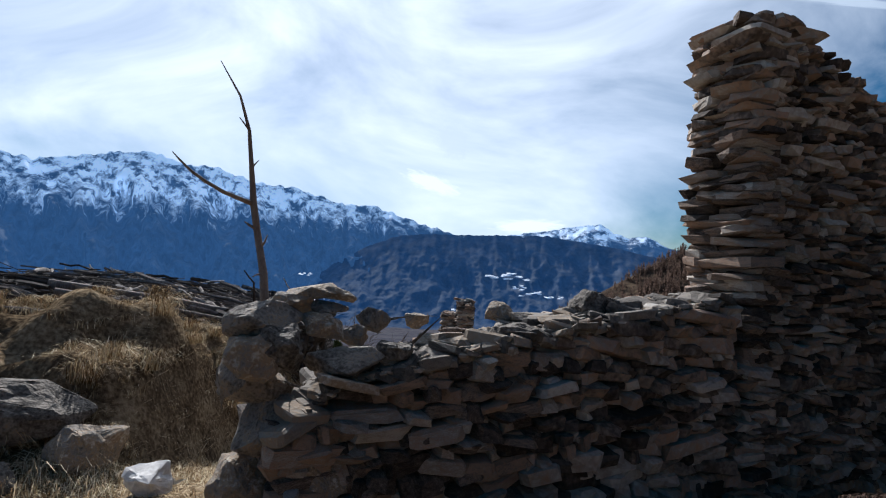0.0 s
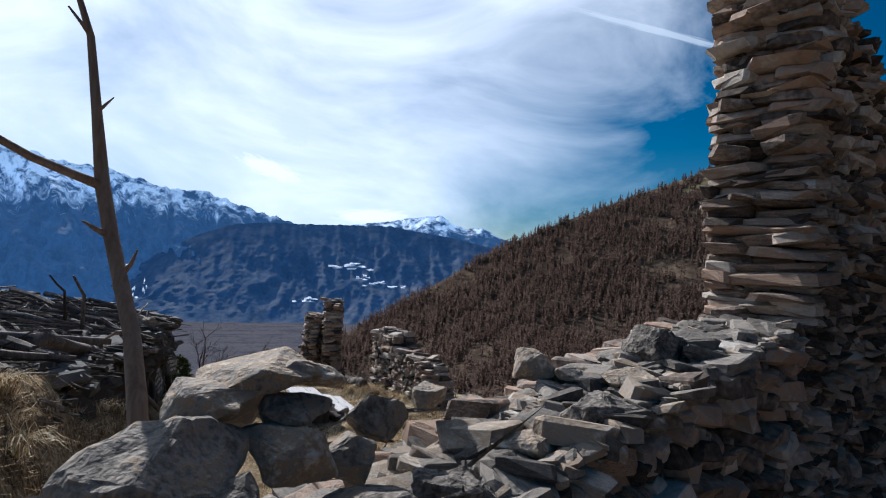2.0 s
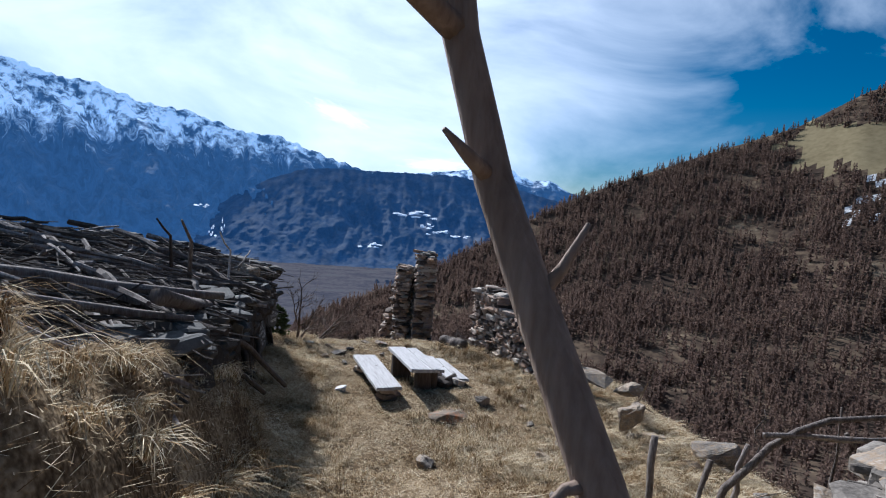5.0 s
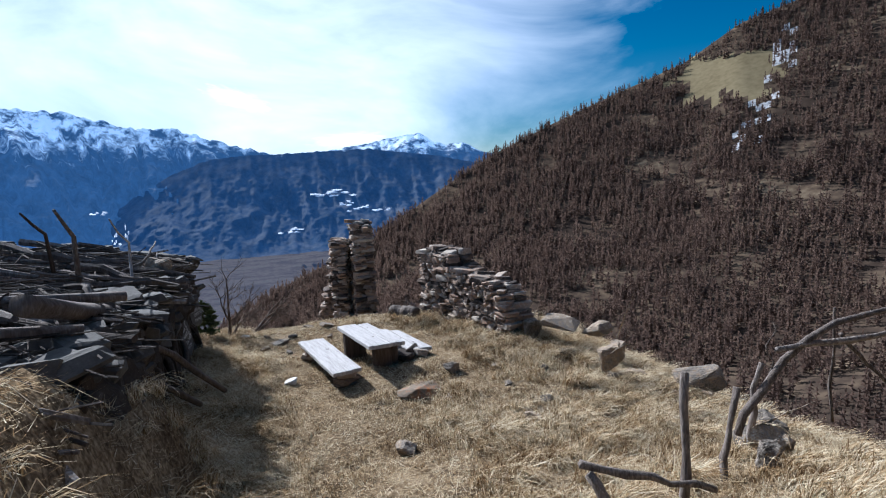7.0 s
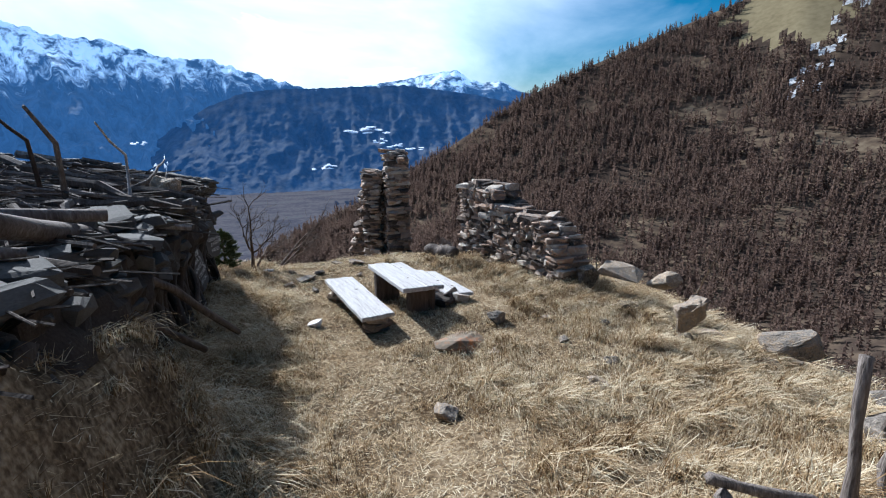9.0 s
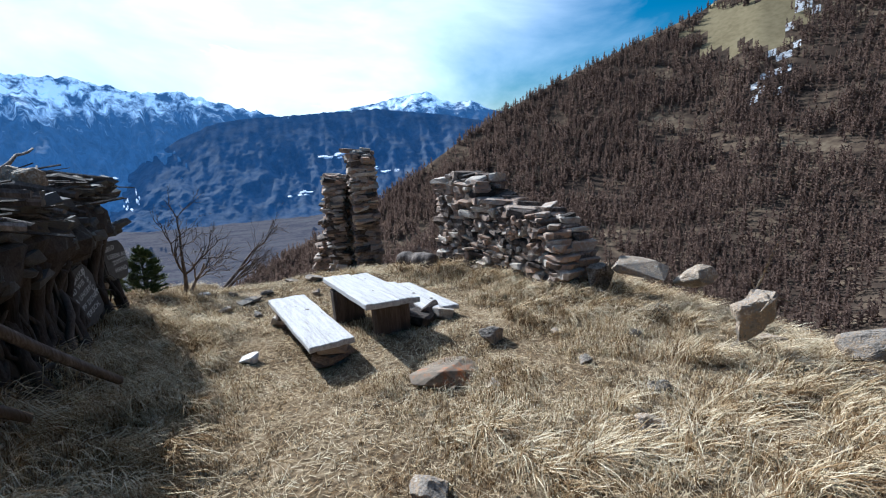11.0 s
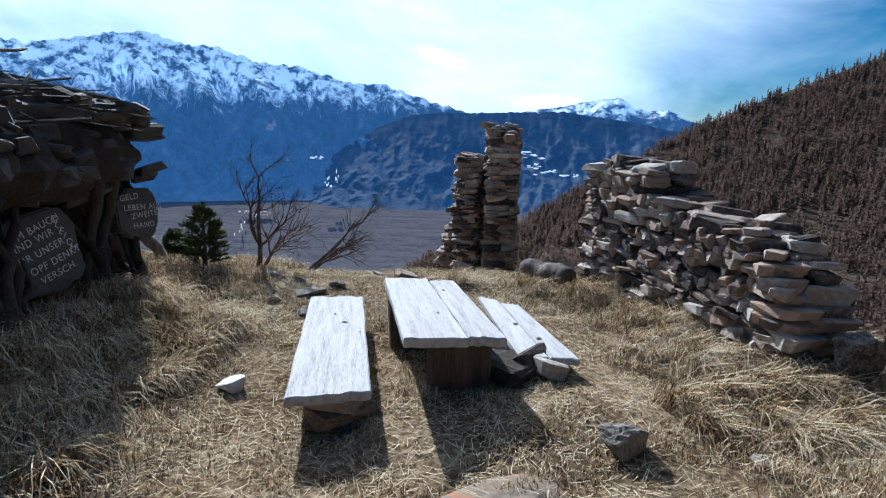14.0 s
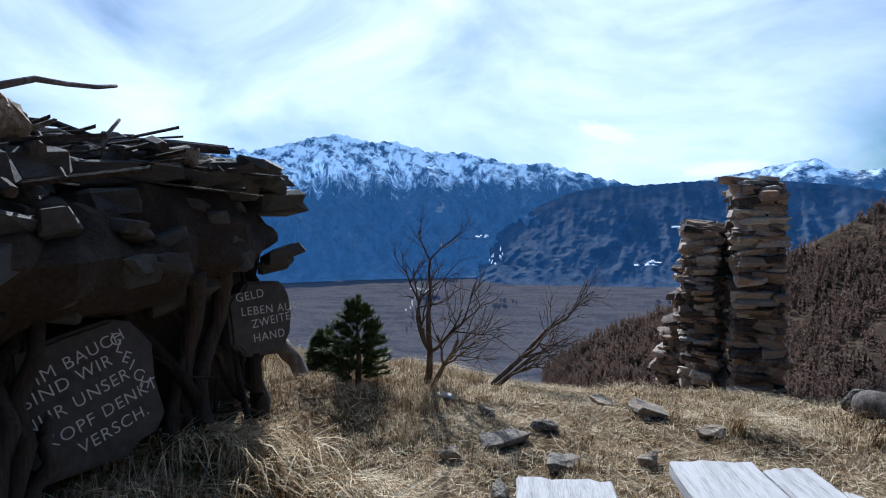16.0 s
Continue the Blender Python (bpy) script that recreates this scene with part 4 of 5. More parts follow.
# ---- chalked stones ----
def slab_plate(name, at, size, turn, lean, seed, label):
    """An upright slab with a flat face towards local -y, of uneven outline."""
    rnd = random.Random(seed)
    bm = bmesh.new()
    pts = []
    for k in range(18):
        a = k * math.tau / 18
        r = rnd.uniform(0.86, 1.06)
        c, sn = math.cos(a), math.sin(a)
        pts.append((math.copysign(abs(c) ** 0.6, c) * r * size[0] / 2, math.copysign(abs(sn) ** 0.6, sn) * r * size[2] / 2))
    front = [bm.verts.new((x, -size[1] / 2, z)) for x, z in pts]
    bm.faces.new(front)
    ext = bmesh.ops.extrude_face_region(bm, geom=bm.faces[:])
    for g in ext["geom"]:
        if isinstance(g, bmesh.types.BMVert):
            g.co.y += size[1]
            g.co.x *= 1.05
            g.co.z *= 1.05
    bmesh.ops.recalc_face_normals(bm, faces=bm.faces[:])
    bmesh.ops.bevel(bm, geom=[e for e in bm.edges if e.calc_face_angle(0) > 0.9], offset=0.015, segments=2, affect="EDGES")
    ob = part(name, bm, M_SLATE)
    ob.matrix_basis = pose(*at, lean, 0, turn)
    return tagged(ob, label, "inscribed stone")


def writing(parent, lines, height, depth):
    """Chalk lettering on the flat face of a slab: text, x, z, slope, size."""
    bm = bmesh.new()
    for text, x, z, slope, k in lines:
        cu = bpy.data.curves.new("lettering", "FONT")
        cu.body, cu.size, cu.extrude, cu.space_character, cu.offset = text, height * k, 0.0008, 1.12, -0.0006
        holder = bpy.data.objects.new("lettering", cu)
        me = bpy.data.meshes.new_from_object(holder)
        bpy.data.objects.remove(holder)
        me.transform(pose(x, -depth / 2 - 0.003, z, 90, 0, 0) @ pose(0, 0, 0, 0, 0, slope))
        bm.from_mesh(me)
        bpy.data.meshes.remove(me)
    part("lettering", bm, M_CHALK, parent, "white chalk letters")["kind"] = "stuff"


def chalked_stones():
    st = slab_plate("inscribed_stone", (-1.36, 10.08, 1.42), (0.6, 0.14, 0.6), 80, -8, 3, "grey slab with white chalked lettering against the hut wall")
    writing(st, [("IM BAUCH", -0.19, 0.09, 18, 1), ("SIND WIR", -0.24, 0.01, 16, 1), ("NUR UNSER", -0.25, -0.085, 16, 1), ("KOPF DENKT", -0.18, -0.16, 15, 1), ("VERSCH.", -0.07, -0.215, 14, 1),
                 ("G", 0.085, 0.19, -15, 1.05), ("L", 0.105, 0.155, -25, 1), ("E", 0.125, 0.11, -30, 1), ("I", 0.15, 0.07, -35, 1), ("C", 0.16, 0.03, -35, 1), ("H", 0.185, -0.015, -25, 1)], 0.072, 0.14)
    st = slab_plate("inscribed_stone", (-1.3, 11.12, 1.55), (0.42, 0.12, 0.44), 72, -8, 5, "small dark slab with white chalked lettering against the hut wall")
    writing(st, [("GELD", -0.16, 0.12, 4, 1), ("LEBEN AUS", -0.14, 0.04, -2, 1), ("ZWEITER", -0.08, -0.04, 3, 1), ("HAND", -0.08, -0.12, 0, 1)], 0.07, 0.12)


chalked_stones()


# ---- shrubs, sapling pine ----
def shrub(at, lean, height, seed, label):
    rnd = random.Random(seed)
    root = tagged(empty("bare_shrub", at), label, "shrub")
    trunk_n = 0

    def grow(p, d, n, r, depth, bm):
        pts = [p]
        q = Vector(p)
        steps = 4
        for i in range(steps):
            d = (d + Vector([rnd.uniform(-0.22, 0.22) for _ in range(3)]) + Vector((0.03, 0, 0.06))).normalized()
            q = q + d * n / steps
            pts.append(q.copy())
        limb(bm, pts, [r * (1 - 0.45 * i / steps) for i in range(steps + 1)], 6 if r > 0.012 else 4, 0.2, seed + depth)
        if depth == 0:
            return
        for i in range(rnd.choice((3, 4, 4))):
            k = rnd.randrange(2, steps + 1)
            nd = (d + Vector([rnd.uniform(-0.85, 0.85) for _ in range(3)])).normalized()
            grow(pts[k], nd, n * rnd.uniform(0.5, 0.8), r * 0.5, depth - 1, bm)

    for k in range(2):
        bm = bmesh.new()
        d = (Vector(lean) + Vector((rnd.uniform(-0.2, 0.2), rnd.uniform(-0.2, 0.2), 0))).normalized()
        grow(Vector((0.06 * k, 0, -0.08)), d, height * (0.5 - 0.1 * k), 0.038 - 0.01 * k, 4, bm)
        part("stem", bm, M_TWIG, root)
    return root


shrub((-0.95, 12.95, ground_z(-0.95, 12.95)), (0.35, 0.1, 0.8), 1.5, 3, "leafless crooked grey shrub leaning over the edge")
shrub((-0.55, 13.5, ground_z(-0.55, 13.5)), (0.75, 0.1, 0.6), 1.5, 8, "leafless crooked grey shrub leaning over the edge")
shrub((2.9, 14.2, ground_z(2.9, 14.2)), (0.1, 0.1, 0.9), 0.6, 12, "low leafless brushy shrub beside the pillar")


def pine(at, height, seed):
    rnd = random.Random(seed)
    root = tagged(empty("young_pine", at), "small bushy green pine at the edge of the terrace", "tree")
    bm = bmesh.new()
    limb(bm, [(0, 0, -0.1), (0.02, 0, height * 0.4), (0, 0.01, height * 0.97)], (0.03, 0.022, 0.005), 7)
    part("trunk", bm, M_TWIG, root)
    vs, fs = [], []
    for k in range(170):
        z = height * (0.1 + 0.9 * k / 170)
        spread = max(0.0, 1 - (z / height - 0.35) ** 2 * 2.2) ** 0.8 * 0.36 * height * rnd.uniform(0.5, 1.15) + 0.03
        a = rnd.uniform(0, math.tau)
        tip = Vector((math.cos(a) * spread, math.sin(a) * spread, z + 0.12 * height * rnd.uniform(0.2, 1)))
        p0 = Vector((0, 0, z))
        for j in range(80):
            t = rnd.uniform(0.35, 1.0)
            p = p0.lerp(tip, t)
            d = (tip - p0).normalized() + Vector([rnd.uniform(-0.9, 0.9) for _ in range(3)]) + Vector((0, 0, 0.3))
            d = d.normalized() * rnd.uniform(0.04, 0.075)
            sd = d.cross(Vector((rnd.random(), rnd.random(), 1))).normalized() * 0.0055
            b0 = len(vs)
            vs += [tuple(p - sd), tuple(p + sd), tuple(p + d)]
            fs.append((b0, b0 + 1, b0 + 2))
    soup("crown", vs, fs, M_NEEDLE, root)


pine((-1.3, 12.35, ground_z(-1.3, 12.35)), 0.66, 4)
pine((-1.75, 12.6, ground_z(-1.75, 12.6)), 0.36, 5)


# ---- broken stick fence ----
def fence():
    root = tagged(base("stick_fence", (2.6, 4.6, 1.2)), "broken fence of crooked grey sticks", "fence")
    rnd = random.Random(9)

    def stick(name, a, b, r0, r1, bend=0.03):
        bm = bmesh.new()
        bend *= 1.5
        limb(bm, wander(a, b, 6, bend, rnd), [(r0 + (r1 - r0) * i / 6) * 0.74 * rnd.uniform(0.85, 1.15) for i in range(7)], 10, 0.5, a[0])
        part(name, bm, M_FENCE, root, smooth=True)

    stick("post", (2.52, 4.68, 1.0), (2.58, 4.72, 2.1), 0.05, 0.034, 0.02)
    stick("post", (3.1, 4.88, 0.95), (3.27, 4.92, 1.8), 0.042, 0.032, 0.02)
    stick("post", (3.86, 5.32, 0.9), (4.0, 5.34, 1.75), 0.042, 0.03, 0.03)
    stick("post", (4.05, 5.32, 1.6), (4.14, 5.36, 2.1), 0.013, 0.006, 0.04)
    stick("post", (5.57, 5.8, 0.7), (5.52, 5.8, 1.97), 0.022, 0.016, 0.02)
    bm = bmesh.new()
    limb(bm, [(3.7, 5.3, 1.15), (3.76, 5.3, 1.33), (3.98, 5.3, 1.52), (4.2, 5.3, 1.75), (4.5, 5.3, 1.91), (4.84, 5.3, 2.02), (5.5, 5.3, 2.06), (6.6, 5.3, 2.02)], (0.03, 0.034, 0.036, 0.036, 0.034, 0.03, 0.028, 0.024), 8, 0.2, 2)
    part("rail", bm, M_FENCE, root, smooth=True)
    stick("rail", (4.1, 5.28, 1.87), (6.6, 5.25, 1.84), 0.034, 0.03, 0.02)
    stick("rail", (5.6, 5.78, 1.68), (6.5, 5.8, 0.9), 0.026, 0.024, 0.02)
    stick("fallen_rail", (1.73, 4.7, 1.63), (2.7, 4.55, 1.3), 0.038, 0.034, 0.02)
    stick("fallen_rail", (1.78, 4.68, 1.56), (1.95, 4.4, 1.2), 0.05, 0.04, 0.015)


fence()
rock("boulder", (3.62, 4.95), (0.34, 0.26, 0.26), 20, M_BOULDER, 80)
rock("boulder", (3.95, 5.2), (0.45, 0.4, 0.36), 50, M_BOULDER, 81)
rock("boulder", (4.3, 5.6), (0.7, 0.4, 0.3), 10, M_BOULDER, 82)
rock("boulder", (5.1, 6.2), (0.6, 0.4, 0.3), 70, M_BOULDER, 83)
rock("boulder", (1.15, 7.1), (0.32, 0.26, 0.14), 70, M_BOULDER, 84, label="dark flat stone in the path")
rock("boulder", (2.7, 12.9), (0.4, 0.35, 0.3), 10, M_BOULDER, 85, label="pale stone at the foot of the wall stub")
rock("boulder", (2.5, 13.3), (0.35, 0.3, 0.3), 60, M_BOULDER, 86, label="pale stone at the foot of the wall stub")
for k, (x, y, w) in enumerate(((-0.62, 12.55, 0.2), (0.0, 11.85, 0.42), (0.42, 11.6, 0.34), (0.92, 12.6, 0.4), (-0.2, 12.3, 0.2), (0.25, 12.1, 0.22), (0.9, 11.75, 0.2), (0.15, 11.2, 0.25), (0.6, 12.9, 0.3), (-0.25, 11.5, 0.2), (1.3, 12.3, 0.25), (2.0, 8.2, 0.25))):
    rock("flat_stone", (x, y), (w, w * 0.6, 0.09), 40 * k, M_WHITE if k == 0 else M_BOULDER, 90 + k, label="flat grey stone lying in thin turf", group="flat stones on the terrace")

for k, (x, y, w) in enumerate(((4.35, 9.2, 0.4), (4.7, 8.8, 0.35), (4.1, 9.5, 0.3), (4.9, 8.3, 0.45), (4.5, 8.2, 0.25), (5.3, 8.5, 0.4), (3.9, 9.9, 0.3), (5.0, 7.4, 0.35), (5.9, 7.9, 0.4), (3.6, 8.6, 0.22), (3.1, 7.6, 0.2), (3.4, 6.4, 0.25), (2.9, 8.3, 0.18), (3.0, 9.0, 0.16))):
    rock("boulder", (x, y), (w, w * 0.7, w * 0.5), 50 * k, M_BOULDER, 120 + k, (5, 5), "weathered grey stone tumbled in the dry grass", group="stones tumbled along the bank", sink=0.2)


# ---- dry grass ----
def grass():
    rnd = np.random.default_rng(4)
    spots = []
    r = random.Random(7)
    tries = 0
    while len(spots) < 13500 and tries < 70000:
        tries += 1
        x, y = r.uniform(-4.2, 7.5), r.uniform(0.2, 15.5)
        if x > 0.3 and y < 1.0 + 0.35 * x + 0.3 and y < 3:
            continue
        if x < -1.42 and 5.0 < y < 11.4:
            continue
        # the cut bank is mostly bare earth
        if -2.6 < x < -0.62 and 1.7 < y < 6.5 and r.random() < 0.93:
            continue
        # the trodden way is thin
        px = lerp_table(y, [(0, 0.1), (2, -0.1), (4.2, 0.3), (6.5, 1.2), (8.5, 0.6), (11, 0.0), (15, 0.3)])
        thin = math.exp(-((x - px) / 0.5) ** 2)
        if 11 < y < 13.5 and -0.6 < x < 2:
            thin = max(thin, 0.75)
        if 0.25 < x < 2.6 and 8.7 < y < 11.4:
            thin = max(thin, 0.85)
        clump = 0.45 + 0.8 * n2(x, y, 1.3, 4) + 0.7 * n2(x, y, 4.2, 14)
        if r.random() < thin * 0.6 or r.random() > 0.35 + clump:
            continue
        spots.append((x, y, (0.045 + 0.10 * max(0.15, clump)) * (1 - 0.6 * thin)))
    n = len(spots)
    base = np.array([(x, y, ground_z(x, y) - 0.01) for x, y, _ in spots])
    tall = np.array([h for _, _, h in spots])
    per = 23
    flow = np.array([(n2(x, y, 0.8, 11), n2(x, y, 0.8, 17)) for x, y, _ in spots]) * 0.8
    b = np.repeat(base, per, 0)
    h = np.repeat(tall, per) * rnd.uniform(0.5, 1.5, n * per)
    a = rnd.uniform(0, math.tau, n * per)
    out = rnd.uniform(0.1, 1.0, n * per)
    d = np.stack([np.cos(a) * out, np.sin(a) * out], 1) + np.repeat(flow, per, 0)
    root = b + np.concatenate([rnd.normal(0, 0.035, (n * per, 2)), np.zeros((n * per, 1))], 1)
    side = np.stack([-np.sin(a), np.cos(a), np.zeros_like(a)], 1) * rnd.uniform(0.0012, 0.0028, n * per)[:, None]
    mid = root + np.concatenate([d * h[:, None] * 0.35, h[:, None] * 0.6], 1)
    tip = root + np.concatenate([d * h[:, None] * 1.35, (h * rnd.uniform(0.1, 0.85, n * per))[:, None]], 1)
    verts = np.stack([root - side, root + side, mid + side * 0.8, mid - side * 0.8, tip], 1).reshape(-1, 3)
    k = np.arange(n * per)[:, None] * 5
    quads = (k + np.array([0, 1, 2, 3])).tolist()
    tris = (k + np.array([3, 2, 4])).tolist()
    # flat straw litter over the bare places
    m = 130000
    lx, ly = rnd.uniform(-1.6, 5.5, m), rnd.uniform(0.4, 14.5, m)
    ok = ~((lx < -1.35) & (ly > 4.9)) & ~((lx > 0.35) & (ly < 2.1))
    lx, ly = lx[ok], ly[ok]
    m = len(lx)
    lz = np.array([ground_z(x, y) for x, y in zip(lx, ly)]) + 0.004
    a = rnd.uniform(0, math.tau, m)
    run = np.stack([np.cos(a), np.sin(a), rnd.uniform(-0.1, 0.4, m)], 1) * rnd.uniform(0.04, 0.15, m)[:, None]
    wid = np.stack([-np.sin(a), np.cos(a), np.zeros(m)], 1) * rnd.uniform(0.0012, 0.003, m)[:, None]
    p = np.stack([lx, ly, lz], 1)
    litter = np.stack([p - wid, p + wid, p + run], 1).reshape(-1, 3)
    k0 = len(verts)
    verts = np.concatenate([verts, litter])
    tris += (k0 + np.arange(m)[:, None] * 3 + np.array([0, 1, 2])).tolist()
    ob = soup("dry_grass", verts.tolist(), quads + tris, M_GRASS)
    tagged(ob, "tufts of straw-coloured winter grass bent over", "grass", kind="stuff")


grass()


def tussocks():
    """Big drooping tufts on the banks and the rough slope."""
    r = random.Random(17)
    rnd = np.random.default_rng(9)
    spots = []
    for _ in range(14000):
        if len(spots) >= 1250:
            break
        if r.random() < 0.5:
            x, y = r.uniform(-3.4, -0.3), r.uniform(1.2, 11.0)
            if (x < -1.3 and y > 4.9) or (y < 3.2 and r.random() < 0.7) or (-2.6 < x < -0.6 and 1.6 < y < 7 and r.random() < 0.86):
                continue
        else:
            x, y = r.uniform(1.4, 6.5), r.uniform(2.4, 12.5)
            if x < 2.8 and 7.8 < y < 11.8:
                continue
            if n2(x, y, 0.7, 41) + 0.6 * n2(x, y, 2.6, 43) < -0.12:
                continue
        if abs(x - lerp_table(y, [(0, 0.1), (2, -0.1), (4.2, 0.3), (6.5, 1.2), (8.5, 0.6)])) < 0.55 and y < 9:
            continue
        spots.append((x, y, r.uniform(0.09, 0.25)))
    n, per = len(spots), 115
    b = np.repeat(np.array([(x, y, ground_z(x, y) - 0.02) for x, y, _ in spots]), per, 0)
    h = np.repeat(np.array([q for _, _, q in spots]), per) * rnd.uniform(0.55, 1.35, n * per)
    a = rnd.uniform(0, math.tau, n * per)
    out = rnd.uniform(0.15, 1.3, n * per)
    lean = np.repeat(np.array([(0.45 + 0.3 * n2(x, y, 1, 5), -0.35 + 0.3 * n2(x, y, 1, 9)) for x, y, _ in spots]), per, 0)
    d = np.stack([np.cos(a) * out, np.sin(a) * out], 1) + lean
    root = b + np.concatenate([rnd.normal(0, 0.045, (n * per, 2)), np.zeros((n * per, 1))], 1)
    side = np.stack([-np.sin(a), np.cos(a), np.zeros_like(a)], 1) * rnd.uniform(0.0015, 0.0034, n * per)[:, None]
    m1 = root + np.concatenate([d * h[:, None] * 0.25, h[:, None] * 0.55], 1)
    m2 = root + np.concatenate([d * h[:, None] * 0.7, h[:, None] * 0.7], 1)
    tip = root + np.concatenate([d * h[:, None] * 1.25, (h * rnd.uniform(0.1, 0.7, n * per))[:, None]], 1)
    verts = np.stack([root - side, root + side, m1 + side, m1 - side, m2 + side * 0.8, m2 - side * 0.8, tip], 1).reshape(-1, 3)
    k = np.arange(n * per)[:, None] * 7
    faces = (k + np.array([0, 1, 2, 3])).tolist() + (k + np.array([3, 2, 4, 5])).tolist() + (k + np.array([5, 4, 6])).tolist()
    tagged(soup("tussock_grass", verts.tolist(), faces, M_GRASS), "large drooping tussocks of dead pale grass", "grass", kind="stuff")


tussocks()


# ---- far country ----
EYE_AT = Vector((0.4, 4.0, 3.0))


def at_angle(az, el, dist):
    a = radians(az)
    return (EYE_AT.x + math.sin(a) * dist, EYE_AT.y + math.cos(a) * dist, EYE_AT.z + dist * math.tan(radians(el)))


HILL = [(-8, -15), (-2, -11.2), (3, -8.8), (8, -6.8), (11.2, -4.9), (15.2, -2.4), (19.3, 0.2), (23.5, 2.7), (29.4, 5.4), (36.3, 8.1), (42.5, 10.3), (47, 13.0), (52, 14.3), (60, 17), (75, 22), (100, 27), (130, 26), (160, 22)]


def hill_point(az, t):
    ridge = 620 + 5 * max(0, az)
    dist = 130 + (ridge - 130) * t
    top = lerp_table(az, HILL) - 0.45
    low = -42 + 0.12 * az
    el = low + (top - low) * t ** 0.62
    p = at_angle(az, el, dist)
    bump = 14 * noise.noise(Vector((p[0] * 0.006, p[1] * 0.006, 2))) + 5 * noise.noise(Vector((p[0] * 0.02, p[1] * 0.02, 5)))
    return Vector((p[0], p[1], p[2] + bump * (1 - t) * 1.5)), el


def in_meadow(az, el):
    w = noise.noise(Vector((az * 0.7, el * 0.7, 3))) * 1.6
    return 42.0 + w < az < 49.5 + w and 5.7 + w < el < 9.6 + w * 0.5


def in_snow(az, el):
    k = noise.noise(Vector((az * 1.1, el * 1.3, 8)))
    return abs(az - (47.4 + (el - 2) * 0.4)) < 1.1 and 1.0 < el < 11.5 and k > 0.12


def hillside():
    azs, ts = np.arange(-8, 160.1, 0.6), np.linspace(0, 1, 60)
    verts, els = [], []
    for az in azs:
        for t in ts:
            p, el = hill_point(az, t)
            verts.append(p[:])
            els.append((az, el))
        # far side falls away
        q = Vector(verts[-1])
        away = Vector((q.x - EYE_AT.x, q.y - EYE_AT.y, 0)).normalized()
        verts.append((q + away * 260 + Vector((0, 0, -170)))[:])
        els.append((az, 0))
    w = len(ts) + 1
    faces, mats = [], []
    for i in range(len(azs) - 1):
        for j in range(w - 1):
            faces.append((i * w + j, i * w + j + 1, (i + 1) * w + j + 1, (i + 1) * w + j))
            az, el = els[i * w + j]
            mats.append(1 if in_meadow(az, el) else 2 if in_snow(az, el) else 0)
    ob = soup("hillside", verts, faces, M_SLOPE, smooth=True)
    ob.data.materials.append(M_MEADOW)
    ob.data.materials.append(M_SNOW)
    ob.data.polygons.foreach_set("material_index", mats)
    tagged(ob, "steep mountainside under bare larch wood with a meadow", "hillside", kind="structure")
    # larches: feathery crowns of thin boughs round a straight stem
    rnd = random.Random(21)
    feet, tall = [], []
    while len(feet) < 27000:
        az = rnd.uniform(-8, 85) if rnd.random() < 0.92 else rnd.uniform(85, 150)
        t = rnd.uniform(0.9, 1.0) if rnd.random() < 0.1 else rnd.random() ** 0.75
        p, el = hill_point(az, t)
        if in_meadow(az, el) or (in_snow(az, el) and rnd.random() < 0.75):
            continue
        stand = noise.noise(Vector((p.x * 0.016, p.y * 0.016, 4))) + 0.7 * noise.noise(Vector((p.x * 0.045, p.y * 0.045, 9)))
        if stand > 0.22 and rnd.random() < 0.85:
            continue
        feet.append(p[:])
        tall.append(rnd.uniform(7.0, 16.0) * (0.8 if t > 0.9 else 0.55 + 0.45 * min(1, t * 1.8)))
    die = np.random.default_rng(6)
    n, per = len(feet), 26
    foot, h = np.repeat(np.array(feet), per, 0), np.repeat(np.array(tall), per)
    k = np.tile(np.arange(per) / per, n)
    a = die.uniform(0, math.tau, n * per)
    reach = h * (0.05 + 0.2 * (1 - k) ** 0.8) * die.uniform(0.6, 1.25, n * per)
    z = h * (0.08 + 0.9 * k)
    way = np.stack([np.cos(a), np.sin(a), np.zeros_like(a)], 1)
    lift = np.array([0.0, 0.0, 1.0])
    stem = foot + lift * z[:, None]
    tip = stem + way * reach[:, None] + lift * (reach * die.uniform(-0.25, 0.35, n * per))[:, None]
    deep = (h * die.uniform(0.05, 0.1, n * per))[:, None]
    across = np.stack([-np.sin(a), np.cos(a), np.zeros_like(a)], 1)
    boughs = np.stack([stem + lift * deep, stem - lift * deep * 0.6 + across * deep * 0.5, tip], 1).reshape(-1, 3)
    poles = np.array(feet)
    up = np.array(tall)[:, None]
    thin = up * 0.022
    stems = np.stack([poles + np.array([1, 0, 0]) * thin, poles - np.array([0.5, 0.87, 0]) * thin, poles + np.array([-0.5, 0.87, 0]) * thin, poles + lift * up * 1.03], 1).reshape(-1, 3)
    q, c = np.arange(n)[:, None] * 4 + len(boughs), np.arange(n * per)[:, None] * 3
    fs = (c + np.array([0, 1, 2])).tolist() + (q + np.array([0, 1, 3])).tolist() + (q + np.array([1, 2, 3])).tolist() + (q + np.array([2, 0, 3])).tolist()
    ob = soup("larch_wood", np.concatenate([boughs, stems]).tolist(), fs, M_LARCH)
    tagged(ob, "wood of bare brown winter larches on the mountainside", "forest", kind="stuff")


